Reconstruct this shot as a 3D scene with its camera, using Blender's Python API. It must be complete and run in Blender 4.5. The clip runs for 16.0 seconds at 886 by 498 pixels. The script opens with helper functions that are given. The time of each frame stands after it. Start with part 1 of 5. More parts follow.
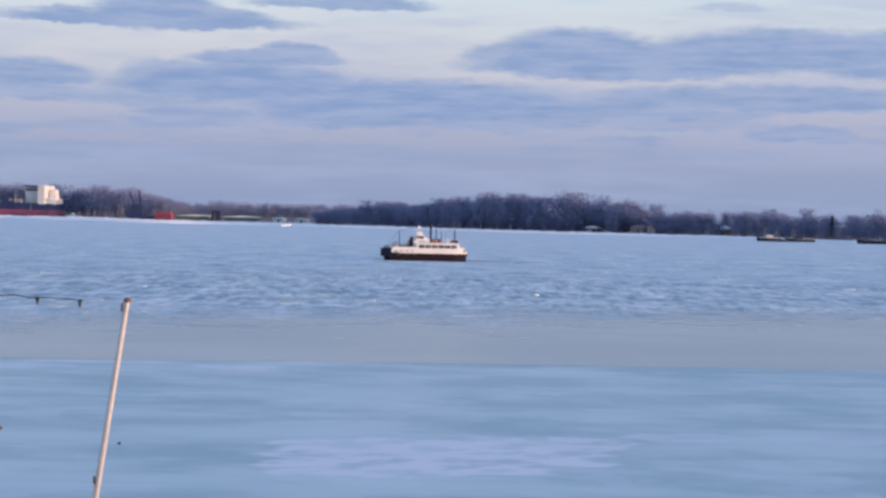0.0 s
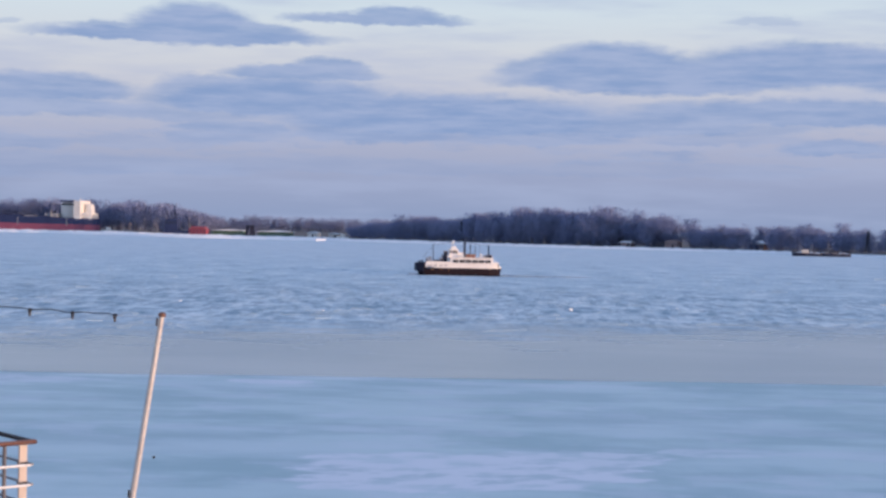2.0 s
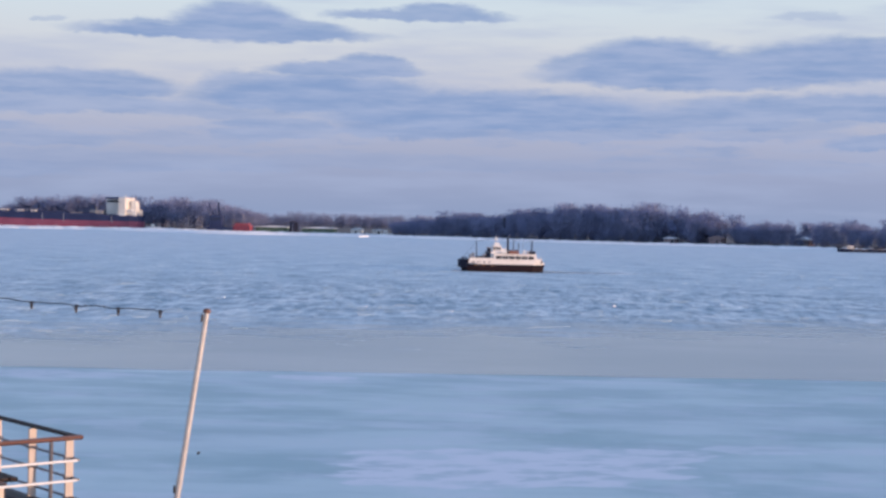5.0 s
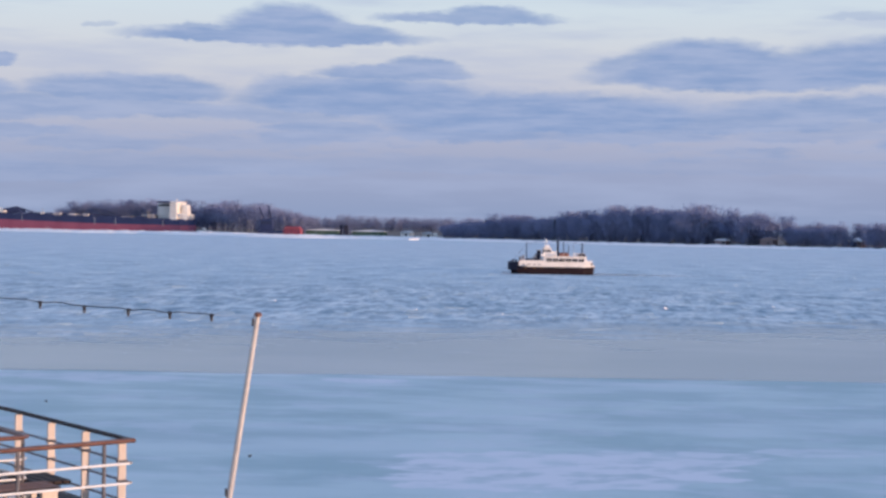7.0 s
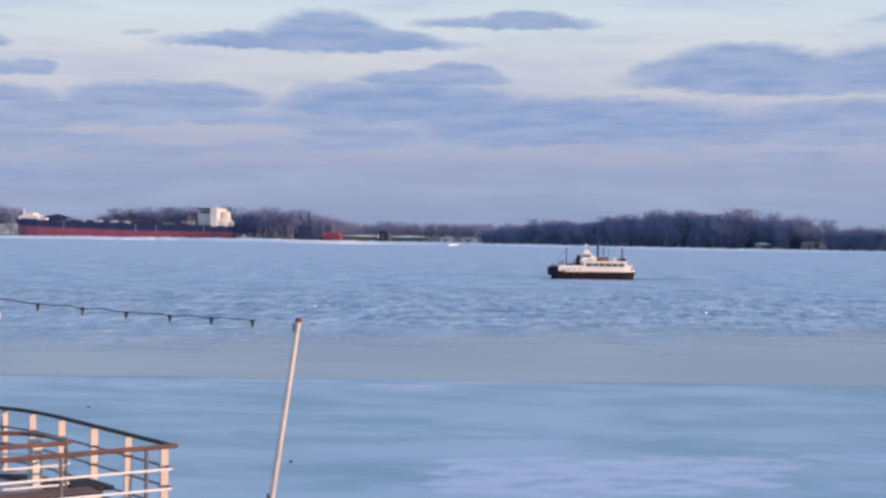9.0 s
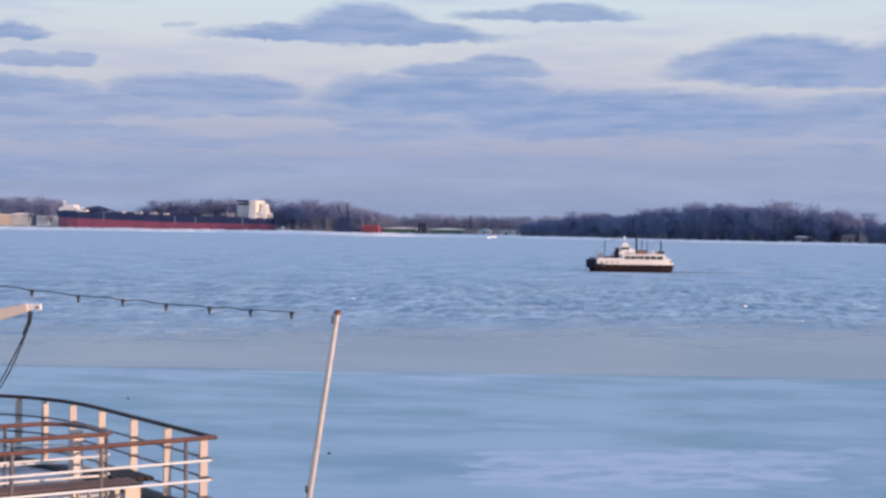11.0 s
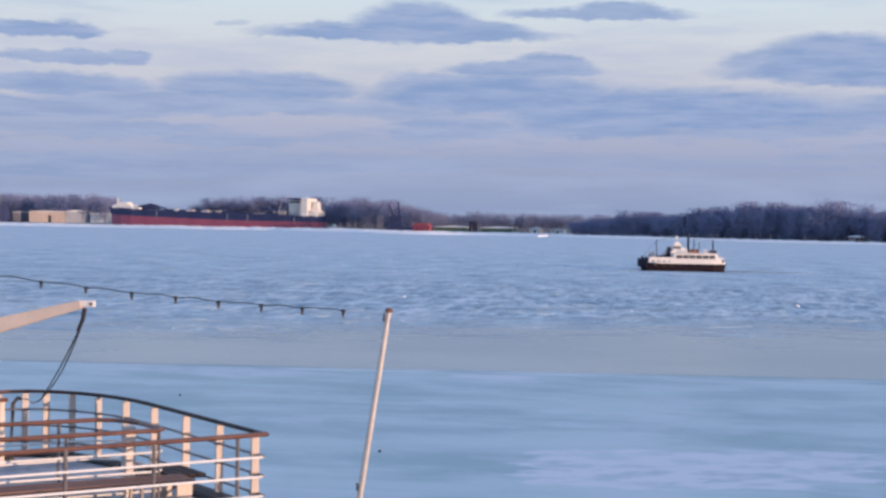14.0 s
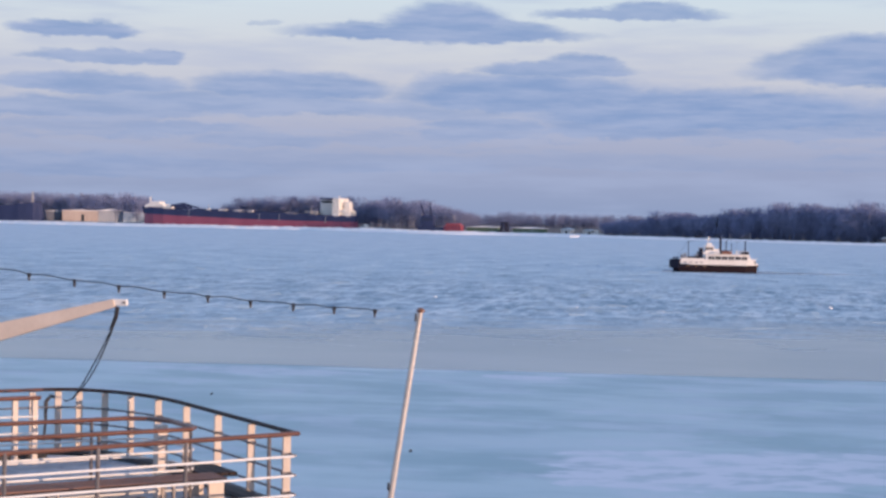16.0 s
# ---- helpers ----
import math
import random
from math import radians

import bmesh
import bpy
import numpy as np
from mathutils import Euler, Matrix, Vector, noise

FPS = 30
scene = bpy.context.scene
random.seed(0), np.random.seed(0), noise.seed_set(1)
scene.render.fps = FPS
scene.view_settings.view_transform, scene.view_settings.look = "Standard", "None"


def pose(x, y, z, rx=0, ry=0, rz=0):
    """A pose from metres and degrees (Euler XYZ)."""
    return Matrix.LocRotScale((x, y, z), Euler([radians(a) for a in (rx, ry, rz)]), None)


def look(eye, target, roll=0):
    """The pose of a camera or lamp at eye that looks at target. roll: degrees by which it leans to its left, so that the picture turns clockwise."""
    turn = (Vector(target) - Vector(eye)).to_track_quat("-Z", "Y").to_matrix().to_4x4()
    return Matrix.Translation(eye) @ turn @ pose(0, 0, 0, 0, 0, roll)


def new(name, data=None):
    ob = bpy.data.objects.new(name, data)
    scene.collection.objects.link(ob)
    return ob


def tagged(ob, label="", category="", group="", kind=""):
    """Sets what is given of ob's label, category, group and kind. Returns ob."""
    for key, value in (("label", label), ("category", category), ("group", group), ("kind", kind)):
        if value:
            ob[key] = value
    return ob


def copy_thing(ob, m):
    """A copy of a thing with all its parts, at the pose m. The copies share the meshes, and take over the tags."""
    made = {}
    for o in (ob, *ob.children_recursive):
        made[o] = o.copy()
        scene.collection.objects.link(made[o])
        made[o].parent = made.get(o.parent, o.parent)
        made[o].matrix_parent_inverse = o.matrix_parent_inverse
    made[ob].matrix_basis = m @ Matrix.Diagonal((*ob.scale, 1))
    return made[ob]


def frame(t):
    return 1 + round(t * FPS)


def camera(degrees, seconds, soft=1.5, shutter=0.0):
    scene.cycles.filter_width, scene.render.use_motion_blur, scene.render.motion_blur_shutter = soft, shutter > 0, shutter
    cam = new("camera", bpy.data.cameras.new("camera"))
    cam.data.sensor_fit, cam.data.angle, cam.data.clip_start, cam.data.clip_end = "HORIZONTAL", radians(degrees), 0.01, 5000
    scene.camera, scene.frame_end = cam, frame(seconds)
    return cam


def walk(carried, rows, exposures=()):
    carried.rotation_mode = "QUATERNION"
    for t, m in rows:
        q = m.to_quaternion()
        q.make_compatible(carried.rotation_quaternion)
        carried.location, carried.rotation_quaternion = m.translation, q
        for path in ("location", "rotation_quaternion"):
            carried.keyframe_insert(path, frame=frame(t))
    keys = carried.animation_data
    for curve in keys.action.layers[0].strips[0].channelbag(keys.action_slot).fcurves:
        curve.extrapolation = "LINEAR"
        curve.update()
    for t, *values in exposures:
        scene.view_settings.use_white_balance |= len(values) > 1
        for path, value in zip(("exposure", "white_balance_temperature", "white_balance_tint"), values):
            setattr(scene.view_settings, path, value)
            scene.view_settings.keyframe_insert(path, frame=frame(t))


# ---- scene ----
cam = camera(29.3, 16.0, soft=2.8)
EYE = 12.0
# seconds, sideways and upward drift of the eye in metres, yaw, pitch, roll in degrees
ROWS = [
    (0.0, 0.000, -0.000, 0.000, -1.240, 1.200),
    (0.5, 0.003, -0.000, 0.419, -1.188, 1.225),
    (1.0, 0.003, 0.000, 0.548, -1.072, 1.233),
    (1.5, -0.001, 0.005, 0.854, -0.946, 1.301),
    (2.0, 0.003, 0.002, 1.158, -0.769, 1.204),
    (2.5, -0.001, 0.003, 1.341, -0.723, 1.163),
    (3.0, 0.000, 0.007, 1.543, -0.718, 1.208),
    (3.5, -0.006, 0.002, 1.870, -0.793, 1.165),
    (6.0, -0.005, 0.001, 3.401, -0.936, 1.069),
    (6.5, -0.007, -0.001, 3.960, -0.871, 0.983),
    (7.0, -0.006, 0.006, 4.305, -0.860, 0.910),
    (7.5, -0.011, 0.005, 4.710, -0.882, 0.787),
    (8.0, -0.010, 0.002, 5.087, -0.827, 0.620),
    (8.5, -0.013, 0.000, 5.337, -0.704, 0.598),
    (9.0, -0.013, -0.002, 5.645, -0.692, 0.626),
    (11.5, -0.021, 0.001, 7.182, -1.057, 0.753),
    (12.0, -0.021, 0.001, 7.394, -1.138, 0.819),
    (12.5, -0.024, -0.002, 7.670, -1.205, 0.937),
    (13.0, -0.022, 0.001, 8.042, -1.238, 0.968),
    (13.5, -0.026, -0.000, 8.282, -1.173, 0.934),
    (14.0, -0.026, 0.001, 8.658, -1.042, 0.885),
    (14.5, -0.026, -0.002, 9.178, -0.966, 0.865),
    (15.0, -0.029, 0.000, 9.461, -0.974, 0.890),
    (15.5, -0.029, 0.000, 9.685, -0.932, 0.950),
    (16.0, -0.032, -0.000, 9.719, -1.054, 1.071),
]
walk(cam, [(t, pose(x, 0, EYE + z, 90 + pitch, 0, yaw) @ pose(0, 0, 0, 0, 0, roll)) for t, x, z, yaw, pitch, roll in ROWS])

# ---- world, sun ----
SUN_AZ, SUN_EL = 117.0, 6.0   # degrees clockwise from +y, and above the horizon
world = bpy.data.worlds.new("world")
scene.world = world
world.use_nodes = True
WN, WL = world.node_tree.nodes, world.node_tree.links
WN.clear()


def node(nodes, kind, **values):
    n = nodes.new(kind)
    for key, value in values.items():
        if key == "operation":
            n.operation = value
        elif key == "inputs":
            for i, v in value.items():
                n.inputs[i].default_value = v
    return n


def maths(nt, op, a, b=None, c=None, clamp=False):
    n = nt.nodes.new("ShaderNodeMath")
    n.operation, n.use_clamp = op, clamp
    for i, v in enumerate((a, b, c)):
        if v is None:
            continue
        if isinstance(v, (int, float)):
            n.inputs[i].default_value = v
        else:
            nt.links.new(v, n.inputs[i])
    return n.outputs[0]


def ramp(nt, fac, stops, mode="LINEAR"):
    n = nt.nodes.new("ShaderNodeValToRGB")
    n.color_ramp.interpolation = mode
    el = n.color_ramp.elements
    while len(el) < len(stops):
        el.new(0.5)
    for e, (p, c) in zip(el, stops):
        e.position, e.color = p, (*c, 1) if len(c) == 3 else c
    nt.links.new(fac, n.inputs[0])
    return n.outputs[0]


def mix(nt, fac, a, b):
    n = nt.nodes.new("ShaderNodeMix")
    n.data_type = "RGBA"
    for sock, v in ((n.inputs[0], fac), (n.inputs[6], a), (n.inputs[7], b)):
        if isinstance(v, (int, float)):
            sock.default_value = v
        elif isinstance(v, tuple):
            sock.default_value = (*v, 1)
        else:
            nt.links.new(v, sock)
    return n.outputs[2]


def smooth(nt, x, lo, hi):
    n = nt.nodes.new("ShaderNodeMapRange")
    n.interpolation_type = "SMOOTHSTEP"
    n.inputs[1].default_value, n.inputs[2].default_value = lo, hi
    nt.links.new(x, n.inputs[0])
    return n.outputs[0]


def combine(nt, x, y, z=0.0):
    n = nt.nodes.new("ShaderNodeCombineXYZ")
    for s, v in zip(n.inputs, (x, y, z)):
        if isinstance(v, (int, float)):
            s.default_value = v
        else:
            nt.links.new(v, s)
    return n.outputs[0]


def grain(nt, vector, scale, detail=4.0, rough=0.55):
    n = nt.nodes.new("ShaderNodeTexNoise")
    n.inputs["Scale"].default_value, n.inputs["Detail"].default_value, n.inputs["Roughness"].default_value = scale, detail, rough
    nt.links.new(vector, n.inputs["Vector"])
    return n.outputs[0]


WT = world.node_tree
coord = WN.new("ShaderNodeTexCoord")
sep = WN.new("ShaderNodeSeparateXYZ")
WL.new(coord.outputs["Generated"], sep.inputs[0])
az = maths(WT, "MULTIPLY", maths(WT, "ARCTAN2", sep.outputs[0], sep.outputs[1]), 57.2958)
el = maths(WT, "MULTIPLY", maths(WT, "ARCSINE", sep.outputs[2]), 57.2958)
nishita = WN.new("ShaderNodeTexSky")
nishita.sky_type, nishita.sun_disc = "NISHITA", False
nishita.sun_elevation, nishita.sun_rotation = radians(SUN_EL), radians(SUN_AZ)
nishita.dust_density, nishita.ozone_density = 1.5, 2.0
clear = WN.new("ShaderNodeVectorMath")
clear.operation = "SCALE"
clear.inputs["Scale"].default_value = 0.12
WL.new(nishita.outputs[0], clear.inputs[0])
# high thin veil: lavender at the horizon, cream above it, pale blue higher up
t_el = maths(WT, "DIVIDE", el, 20.0, clamp=True)
veil = ramp(WT, t_el, [(0.0, (0.30, 0.385, 0.61)), (0.08, (0.355, 0.415, 0.63)), (0.15, (0.46, 0.49, 0.67)), (0.23, (0.63, 0.64, 0.745)), (0.29, (0.70, 0.725, 0.80)), (0.36, (0.70, 0.79, 0.875)), (0.5, (0.50, 0.65, 0.86)), (1.0, (0.36, 0.52, 0.84))])
base_sky = mix(WT, 0.88, clear.outputs[0], veil)
# wisps in the veil
wv = combine(WT, maths(WT, "MULTIPLY", az, 0.10), maths(WT, "MULTIPLY", el, 0.75), 3.0)
wisp = grain(WT, wv, 1.6, 5.0)
wispy = smooth(WT, wisp, 0.42, 0.72)
base_sky = mix(WT, maths(WT, "MULTIPLY", wispy, 0.45), base_sky, (0.40, 0.47, 0.68))
# stratus clouds: bearing, height, half-length, half-thickness in degrees, density
CLOUDS = [
    (-10.0, 6.11, 4.89, 0.39, 1), (-9.71, 6.31, 2.04, 0.9, 1), (-7.91, 6.19, 1.95, 0.51, 0.9), (-12.07, 6.25, 1.95, 0.31, 0.8), (-3.53, 6.84, 2.93, 0.29, 0.9),
    (-2.86, 6.92, 1.69, 0.43, 0.9), (-15.98, 6.4, 0.53, 0.16, 0.4), (-6.08, 4.97, 2.66, 0.34, 0.95), (-5.13, 5.06, 1.33, 0.53, 0.9), (-14.86, 4.21, 3.38, 0.58, 0.9),
    (-6.93, 4.01, 4.17, 0.88, 1), (-9.41, 4.37, 1.6, 0.53, 0.8), (5.71, 4.97, 4.89, 0.83, 1), (4.41, 5.39, 2.66, 0.83, 1), (2.36, 5.22, 1.78, 0.53, 0.8),
    (11.22, 5.33, 4.62, 0.92, 1), (10.35, 3.84, 5.86, 0.58, 0.9), (15.69, 5.1, 3.55, 1.09, 0.9), (-17.06, 3.6, 5.68, 0.49, 0.75), (-1.02, 3.52, 5.86, 0.92, 1),
    (4.25, 3.41, 5.33, 0.53, 0.85), (-3.68, 3.02, 2.84, 0.49, 0.8), (1.82, 2.97, 3.02, 0.39, 0.7), (-19.33, 5.12, 0.8, 0.29, 0.9), (-22.13, 5.92, 2.04, 0.35, 1),
    (-21.39, 5.05, 2.4, 0.29, 0.9), (-21.57, 4.15, 3.11, 0.44, 0.9), (-22.28, 3.32, 4.62, 0.44, 0.75), (-21.55, 2.79, 3.55, 0.29, 0.5), (-19.05, 2.77, 1.6, 0.29, 0.55),
    (-15.95, 2.43, 2.31, 0.34, 0.55), (-8.26, 3.12, 2.04, 0.27, 0.75), (-11.85, 2.5, 2.49, 0.24, 0.4), (11.83, 2.79, 1.6, 0.34, 0.8), (8.33, 3.03, 2.84, 0.29, 0.5),
    (9.35, 6.95, 1.24, 0.2, 0.3), (-14.28, 1.74, 7.46, 0.44, 0.35), (-2.9, 1.89, 7.46, 0.34, 0.3), (5.57, 1.95, 5.33, 0.34, 0.25), (-20.63, 1.43, 5.86, 0.53, 0.5),
]
warp_in = combine(WT, maths(WT, "MULTIPLY", az, 0.55), maths(WT, "MULTIPLY", el, 1.9), 0.0)
warp_a = maths(WT, "SUBTRACT", grain(WT, warp_in, 1.0, 6.0, 0.6), 0.5)
warp_in2 = combine(WT, maths(WT, "MULTIPLY", az, 0.55), maths(WT, "MULTIPLY", el, 1.9), 7.0)
warp_b = maths(WT, "SUBTRACT", grain(WT, warp_in2, 1.3, 6.0, 0.6), 0.5)
fine_in = combine(WT, maths(WT, "MULTIPLY", az, 1.6), maths(WT, "MULTIPLY", el, 3.2), 2.0)
warp_c = maths(WT, "SUBTRACT", grain(WT, fine_in, 1.0, 5.0, 0.6), 0.5)
shred_in = combine(WT, maths(WT, "MULTIPLY", az, 2.6), maths(WT, "MULTIPLY", el, 5.5), 5.0)
warp_d = maths(WT, "SUBTRACT", grain(WT, shred_in, 1.0, 5.0, 0.65), 0.5)
warp_b = maths(WT, "MULTIPLY_ADD", warp_c, 0.35, warp_b)
warp_b = maths(WT, "MULTIPLY_ADD", warp_d, 0.26, warp_b)
az_w = maths(WT, "MULTIPLY_ADD", warp_d, 0.3, maths(WT, "MULTIPLY_ADD", warp_a, 1.5, az))
el_w = maths(WT, "MULTIPLY_ADD", warp_b, 0.5, el)
cloud = None
for a, e, wa, we, dens in CLOUDS:
    dx = maths(WT, "MULTIPLY", maths(WT, "SUBTRACT", az_w, a), 1 / wa)
    dy = maths(WT, "MULTIPLY", maths(WT, "SUBTRACT", el_w, e), 1 / we)
    dy = maths(WT, "MAXIMUM", dy, maths(WT, "MULTIPLY", dy, -1.9))   # flat undersides
    r2 = maths(WT, "MULTIPLY_ADD", dx, dx, maths(WT, "MULTIPLY", dy, dy))
    m = maths(WT, "MULTIPLY", smooth(WT, maths(WT, "MULTIPLY", r2, -1.0), -1.55, -0.55), dens)
    cloud = m if cloud is None else maths(WT, "MAXIMUM", cloud, m)
# ragged grey streaks that join the larger clouds low in the sky
streaks = combine(WT, maths(WT, "MULTIPLY", az_w, 0.17), maths(WT, "MULTIPLY", el_w, 1.5), 15.0)
streaky = maths(WT, "MULTIPLY", smooth(WT, grain(WT, streaks, 1.0, 6.0, 0.58), 0.46, 0.60), maths(WT, "MULTIPLY", smooth(WT, el, 1.4, 2.6), smooth(WT, el, 4.6, 3.8)))
cloud = maths(WT, "MAXIMUM", cloud, maths(WT, "MULTIPLY", streaky, 0.6))
# broken cloud over the rest of the sky
high = combine(WT, maths(WT, "MULTIPLY", az, 0.05), maths(WT, "MULTIPLY", el, 0.25), 11.0)
rest = smooth(WT, grain(WT, high, 1.5, 6.0), 0.48, 0.62)
out_of = maths(WT, "MAXIMUM", smooth(WT, el, 7.2, 9.0), smooth(WT, maths(WT, "ABSOLUTE", maths(WT, "ADD", az, 4.0)), 20.0, 24.0))
cloud = maths(WT, "MAXIMUM", cloud, maths(WT, "MULTIPLY", maths(WT, "MULTIPLY", rest, out_of), 0.8))
tone_in = combine(WT, maths(WT, "MULTIPLY", az, 0.35), maths(WT, "MULTIPLY", el, 2.6), 9.0)
tone = grain(WT, tone_in, 1.0, 6.0, 0.6)
cloud_col = mix(WT, smooth(WT, tone, 0.32, 0.68), (0.225, 0.335, 0.585), (0.345, 0.43, 0.655))
sky_col = mix(WT, maths(WT, "MULTIPLY", cloud, 0.92), base_sky, cloud_col)
background = WN.new("ShaderNodeBackground")
background.inputs[1].default_value = 1.0
WL.new(sky_col, background.inputs[0])
w_out = WN.new("ShaderNodeOutputWorld")
WL.new(background.outputs[0], w_out.inputs[0])

sun = new("sun", bpy.data.lights.new("sun", "SUN"))
sun.data.energy, sun.data.angle, sun.data.color = 4.4, radians(0.6), (1.0, 0.66, 0.47)
sd = Vector((math.sin(radians(SUN_AZ)) * math.cos(radians(SUN_EL)), math.cos(radians(SUN_AZ)) * math.cos(radians(SUN_EL)), math.sin(radians(SUN_EL))))
sun.matrix_world = look(sd * 300, (0, 0, 0))
scene.view_settings.exposure = 0.0


# ---- materials ----
def mat(name, a, b, rough=0.6, scale=2.0, metallic=0.0, bump=0.0, fine=20.0, stretch=(1, 1, 1), vary=0.0, deep=0.02, spec=0.5):
    """A surface between the colours a and b, with stains at one scale and grain at another."""
    m = bpy.data.materials.new(name)
    m.use_nodes = True
    nt = m.node_tree
    bs = nt.nodes["Principled BSDF"]
    tc = nt.nodes.new("ShaderNodeTexCoord")
    mp = nt.nodes.new("ShaderNodeMapping")
    mp.inputs["Scale"].default_value = stretch
    nt.links.new(tc.outputs["Object"], mp.inputs[0])
    big, small = grain(nt, mp.outputs[0], scale, 4.0), grain(nt, mp.outputs[0], fine, 3.0)
    fac = maths(nt, "ADD", maths(nt, "MULTIPLY", big, 0.65), maths(nt, "MULTIPLY", small, 0.35))
    if vary:
        info = nt.nodes.new("ShaderNodeObjectInfo")
        fac = maths(nt, "MULTIPLY_ADD", maths(nt, "SUBTRACT", info.outputs["Random"], 0.5), vary, fac)
    nt.links.new(ramp(nt, fac, [(0.3, a), (0.7, b)]), bs.inputs["Base Color"])
    nt.links.new(maths(nt, "MULTIPLY_ADD", small, 0.2, rough - 0.1, clamp=True), bs.inputs["Roughness"])
    bs.inputs["Metallic"].default_value, bs.inputs["Specular IOR Level"].default_value = metallic, spec
    if bump:
        bn = nt.nodes.new("ShaderNodeBump")
        bn.inputs["Strength"].default_value, bn.inputs["Distance"].default_value = bump, deep
        nt.links.new(small, bn.inputs["Height"])
        nt.links.new(bn.outputs[0], bs.inputs["Normal"])
    return m


M_WHITE = mat("worn_white_paint", (0.72, 0.70, 0.67), (0.86, 0.84, 0.81), 0.45, 1.2, bump=0.1)
M_CREAM = mat("cream_paint", (0.57, 0.48, 0.41), (0.71, 0.61, 0.53), 0.5, 1.5, bump=0.1)
M_WOOD = mat("varnished_wood", (0.09, 0.038, 0.024), (0.23, 0.10, 0.06), 0.34, 3.0, fine=40.0, stretch=(1, 1, 6), bump=0.25)
M_BENCH = mat("weathered_bench_wood", (0.13, 0.06, 0.04), (0.26, 0.13, 0.09), 0.6, 3.0, fine=40.0, stretch=(1, 6, 6), bump=0.3, vary=0.3)
# rail wood with shade in its colour, also the dark wood of the seat
M_RAILDARK = mat("shaded_rail_dark_wood", (0.018, 0.011, 0.010), (0.05, 0.028, 0.022), 0.6, 3.0, fine=40.0, stretch=(1, 1, 6), bump=0.25, spec=0.3)
M_DARKMETAL = mat("dark_metal_and_shaded_bar", (0.13, 0.12, 0.125), (0.25, 0.225, 0.22), 0.45, 4.0, 0.3, bump=0.1)
M_BLACK = mat("black_rubber", (0.012, 0.012, 0.015), (0.03, 0.03, 0.034), 0.6, 6.0)
M_ROPE = mat("dark_rope", (0.045, 0.047, 0.055), (0.11, 0.105, 0.105), 0.9, 30.0, bump=0.4, fine=90.0)
M_DECK = mat("snow_dusted_deck", (0.16, 0.18, 0.22), (0.62, 0.64, 0.68), 0.7, 0.9, bump=0.2, fine=9.0)
M_HULLWHITE = mat("white_hull", (0.66, 0.65, 0.63), (0.82, 0.80, 0.78), 0.4, 0.5, stretch=(1, 1, 0.2))
M_POLE = mat("galvanised_pole", (0.50, 0.46, 0.43), (0.68, 0.63, 0.58), 0.4, 2.5, 0.25, bump=0.15)
M_BULB = mat("bulb_glass", (0.08, 0.07, 0.07), (0.16, 0.14, 0.13), 0.15, 8.0)
# ship red and black pulled toward blue: distance haze put into the paint
M_SHIP_RED = mat("haze_tinted_boot_red", (0.22, 0.052, 0.092), (0.31, 0.085, 0.13), 0.65, 0.08, stretch=(1, 1, 0.3), fine=0.6)
M_SHIP_BLACK = mat("haze_blue_ship_black", (0.018, 0.029, 0.078), (0.036, 0.049, 0.115), 0.75, 0.08, stretch=(1, 1, 0.3), fine=0.6, spec=0.3)
M_SHIP_WHITE = mat("cream_ship_paint", (0.66, 0.62, 0.56), (0.82, 0.78, 0.71), 0.55, 0.2, stretch=(1, 1, 0.2), fine=1.2)
M_SHIP_GREY = mat("grey_ship_gear", (0.22, 0.22, 0.23), (0.42, 0.42, 0.42), 0.6, 0.3, fine=2.0)
M_RUST = mat("rust_red_deck", (0.16, 0.06, 0.04), (0.28, 0.11, 0.07), 0.7, 0.4, fine=2.5)
M_GLASS = mat("dark_window_glass", (0.02, 0.024, 0.03), (0.05, 0.055, 0.065), 0.1, 1.0)
M_F_HULL = mat("oxblood_hull_paint", (0.010, 0.006, 0.012), (0.022, 0.010, 0.017), 0.75, 0.5, stretch=(1, 1, 0.3), fine=3.0, spec=0.3)
# black paint with a little distance haze added as blue
M_F_DARK = mat("haze_tinted_black_paint", (0.010, 0.013, 0.032), (0.022, 0.027, 0.055), 0.75, 0.8, fine=4.0, spec=0.3)
M_F_WHITE = mat("ferry_white_paint", (0.78, 0.75, 0.71), (0.90, 0.87, 0.83), 0.45, 0.5, stretch=(1, 1, 0.3), fine=4.0)
M_F_GREY = mat("ferry_grey_paint", (0.24, 0.25, 0.28), (0.38, 0.39, 0.42), 0.6, 0.5, fine=4.0)
M_F_AMBER = mat("yellow_safety_paint", (0.24, 0.14, 0.07), (0.36, 0.22, 0.11), 0.5, 1.0, fine=4.0)
M_BARGE_RED = mat("red_barge_paint", (0.22, 0.036, 0.062), (0.32, 0.066, 0.09), 0.6, 0.15, fine=1.0)
M_TAN = mat("tan_cladding", (0.36, 0.30, 0.275), (0.48, 0.41, 0.37), 0.8, 0.1, stretch=(1, 1, 0.2), fine=0.8)
M_SHED = mat("pale_metal_cladding", (0.29, 0.32, 0.37), (0.42, 0.45, 0.50), 0.6, 0.1, stretch=(1, 1, 0.2), fine=0.8)
# pale cladding whose blue shade is put into the colour
M_SHADEBLUE = mat("shade_blue_cladding", (0.30, 0.39, 0.50), (0.44, 0.53, 0.63), 0.7, 0.1, stretch=(1, 1, 0.2), fine=0.8)
M_SLATE = mat("slate_grey_cladding", (0.085, 0.10, 0.14), (0.15, 0.165, 0.21), 0.7, 0.1, stretch=(1, 1, 0.2), fine=0.8)
M_GREEN = mat("dull_green_cladding", (0.05, 0.10, 0.07), (0.10, 0.16, 0.11), 0.7, 0.1, fine=0.8)
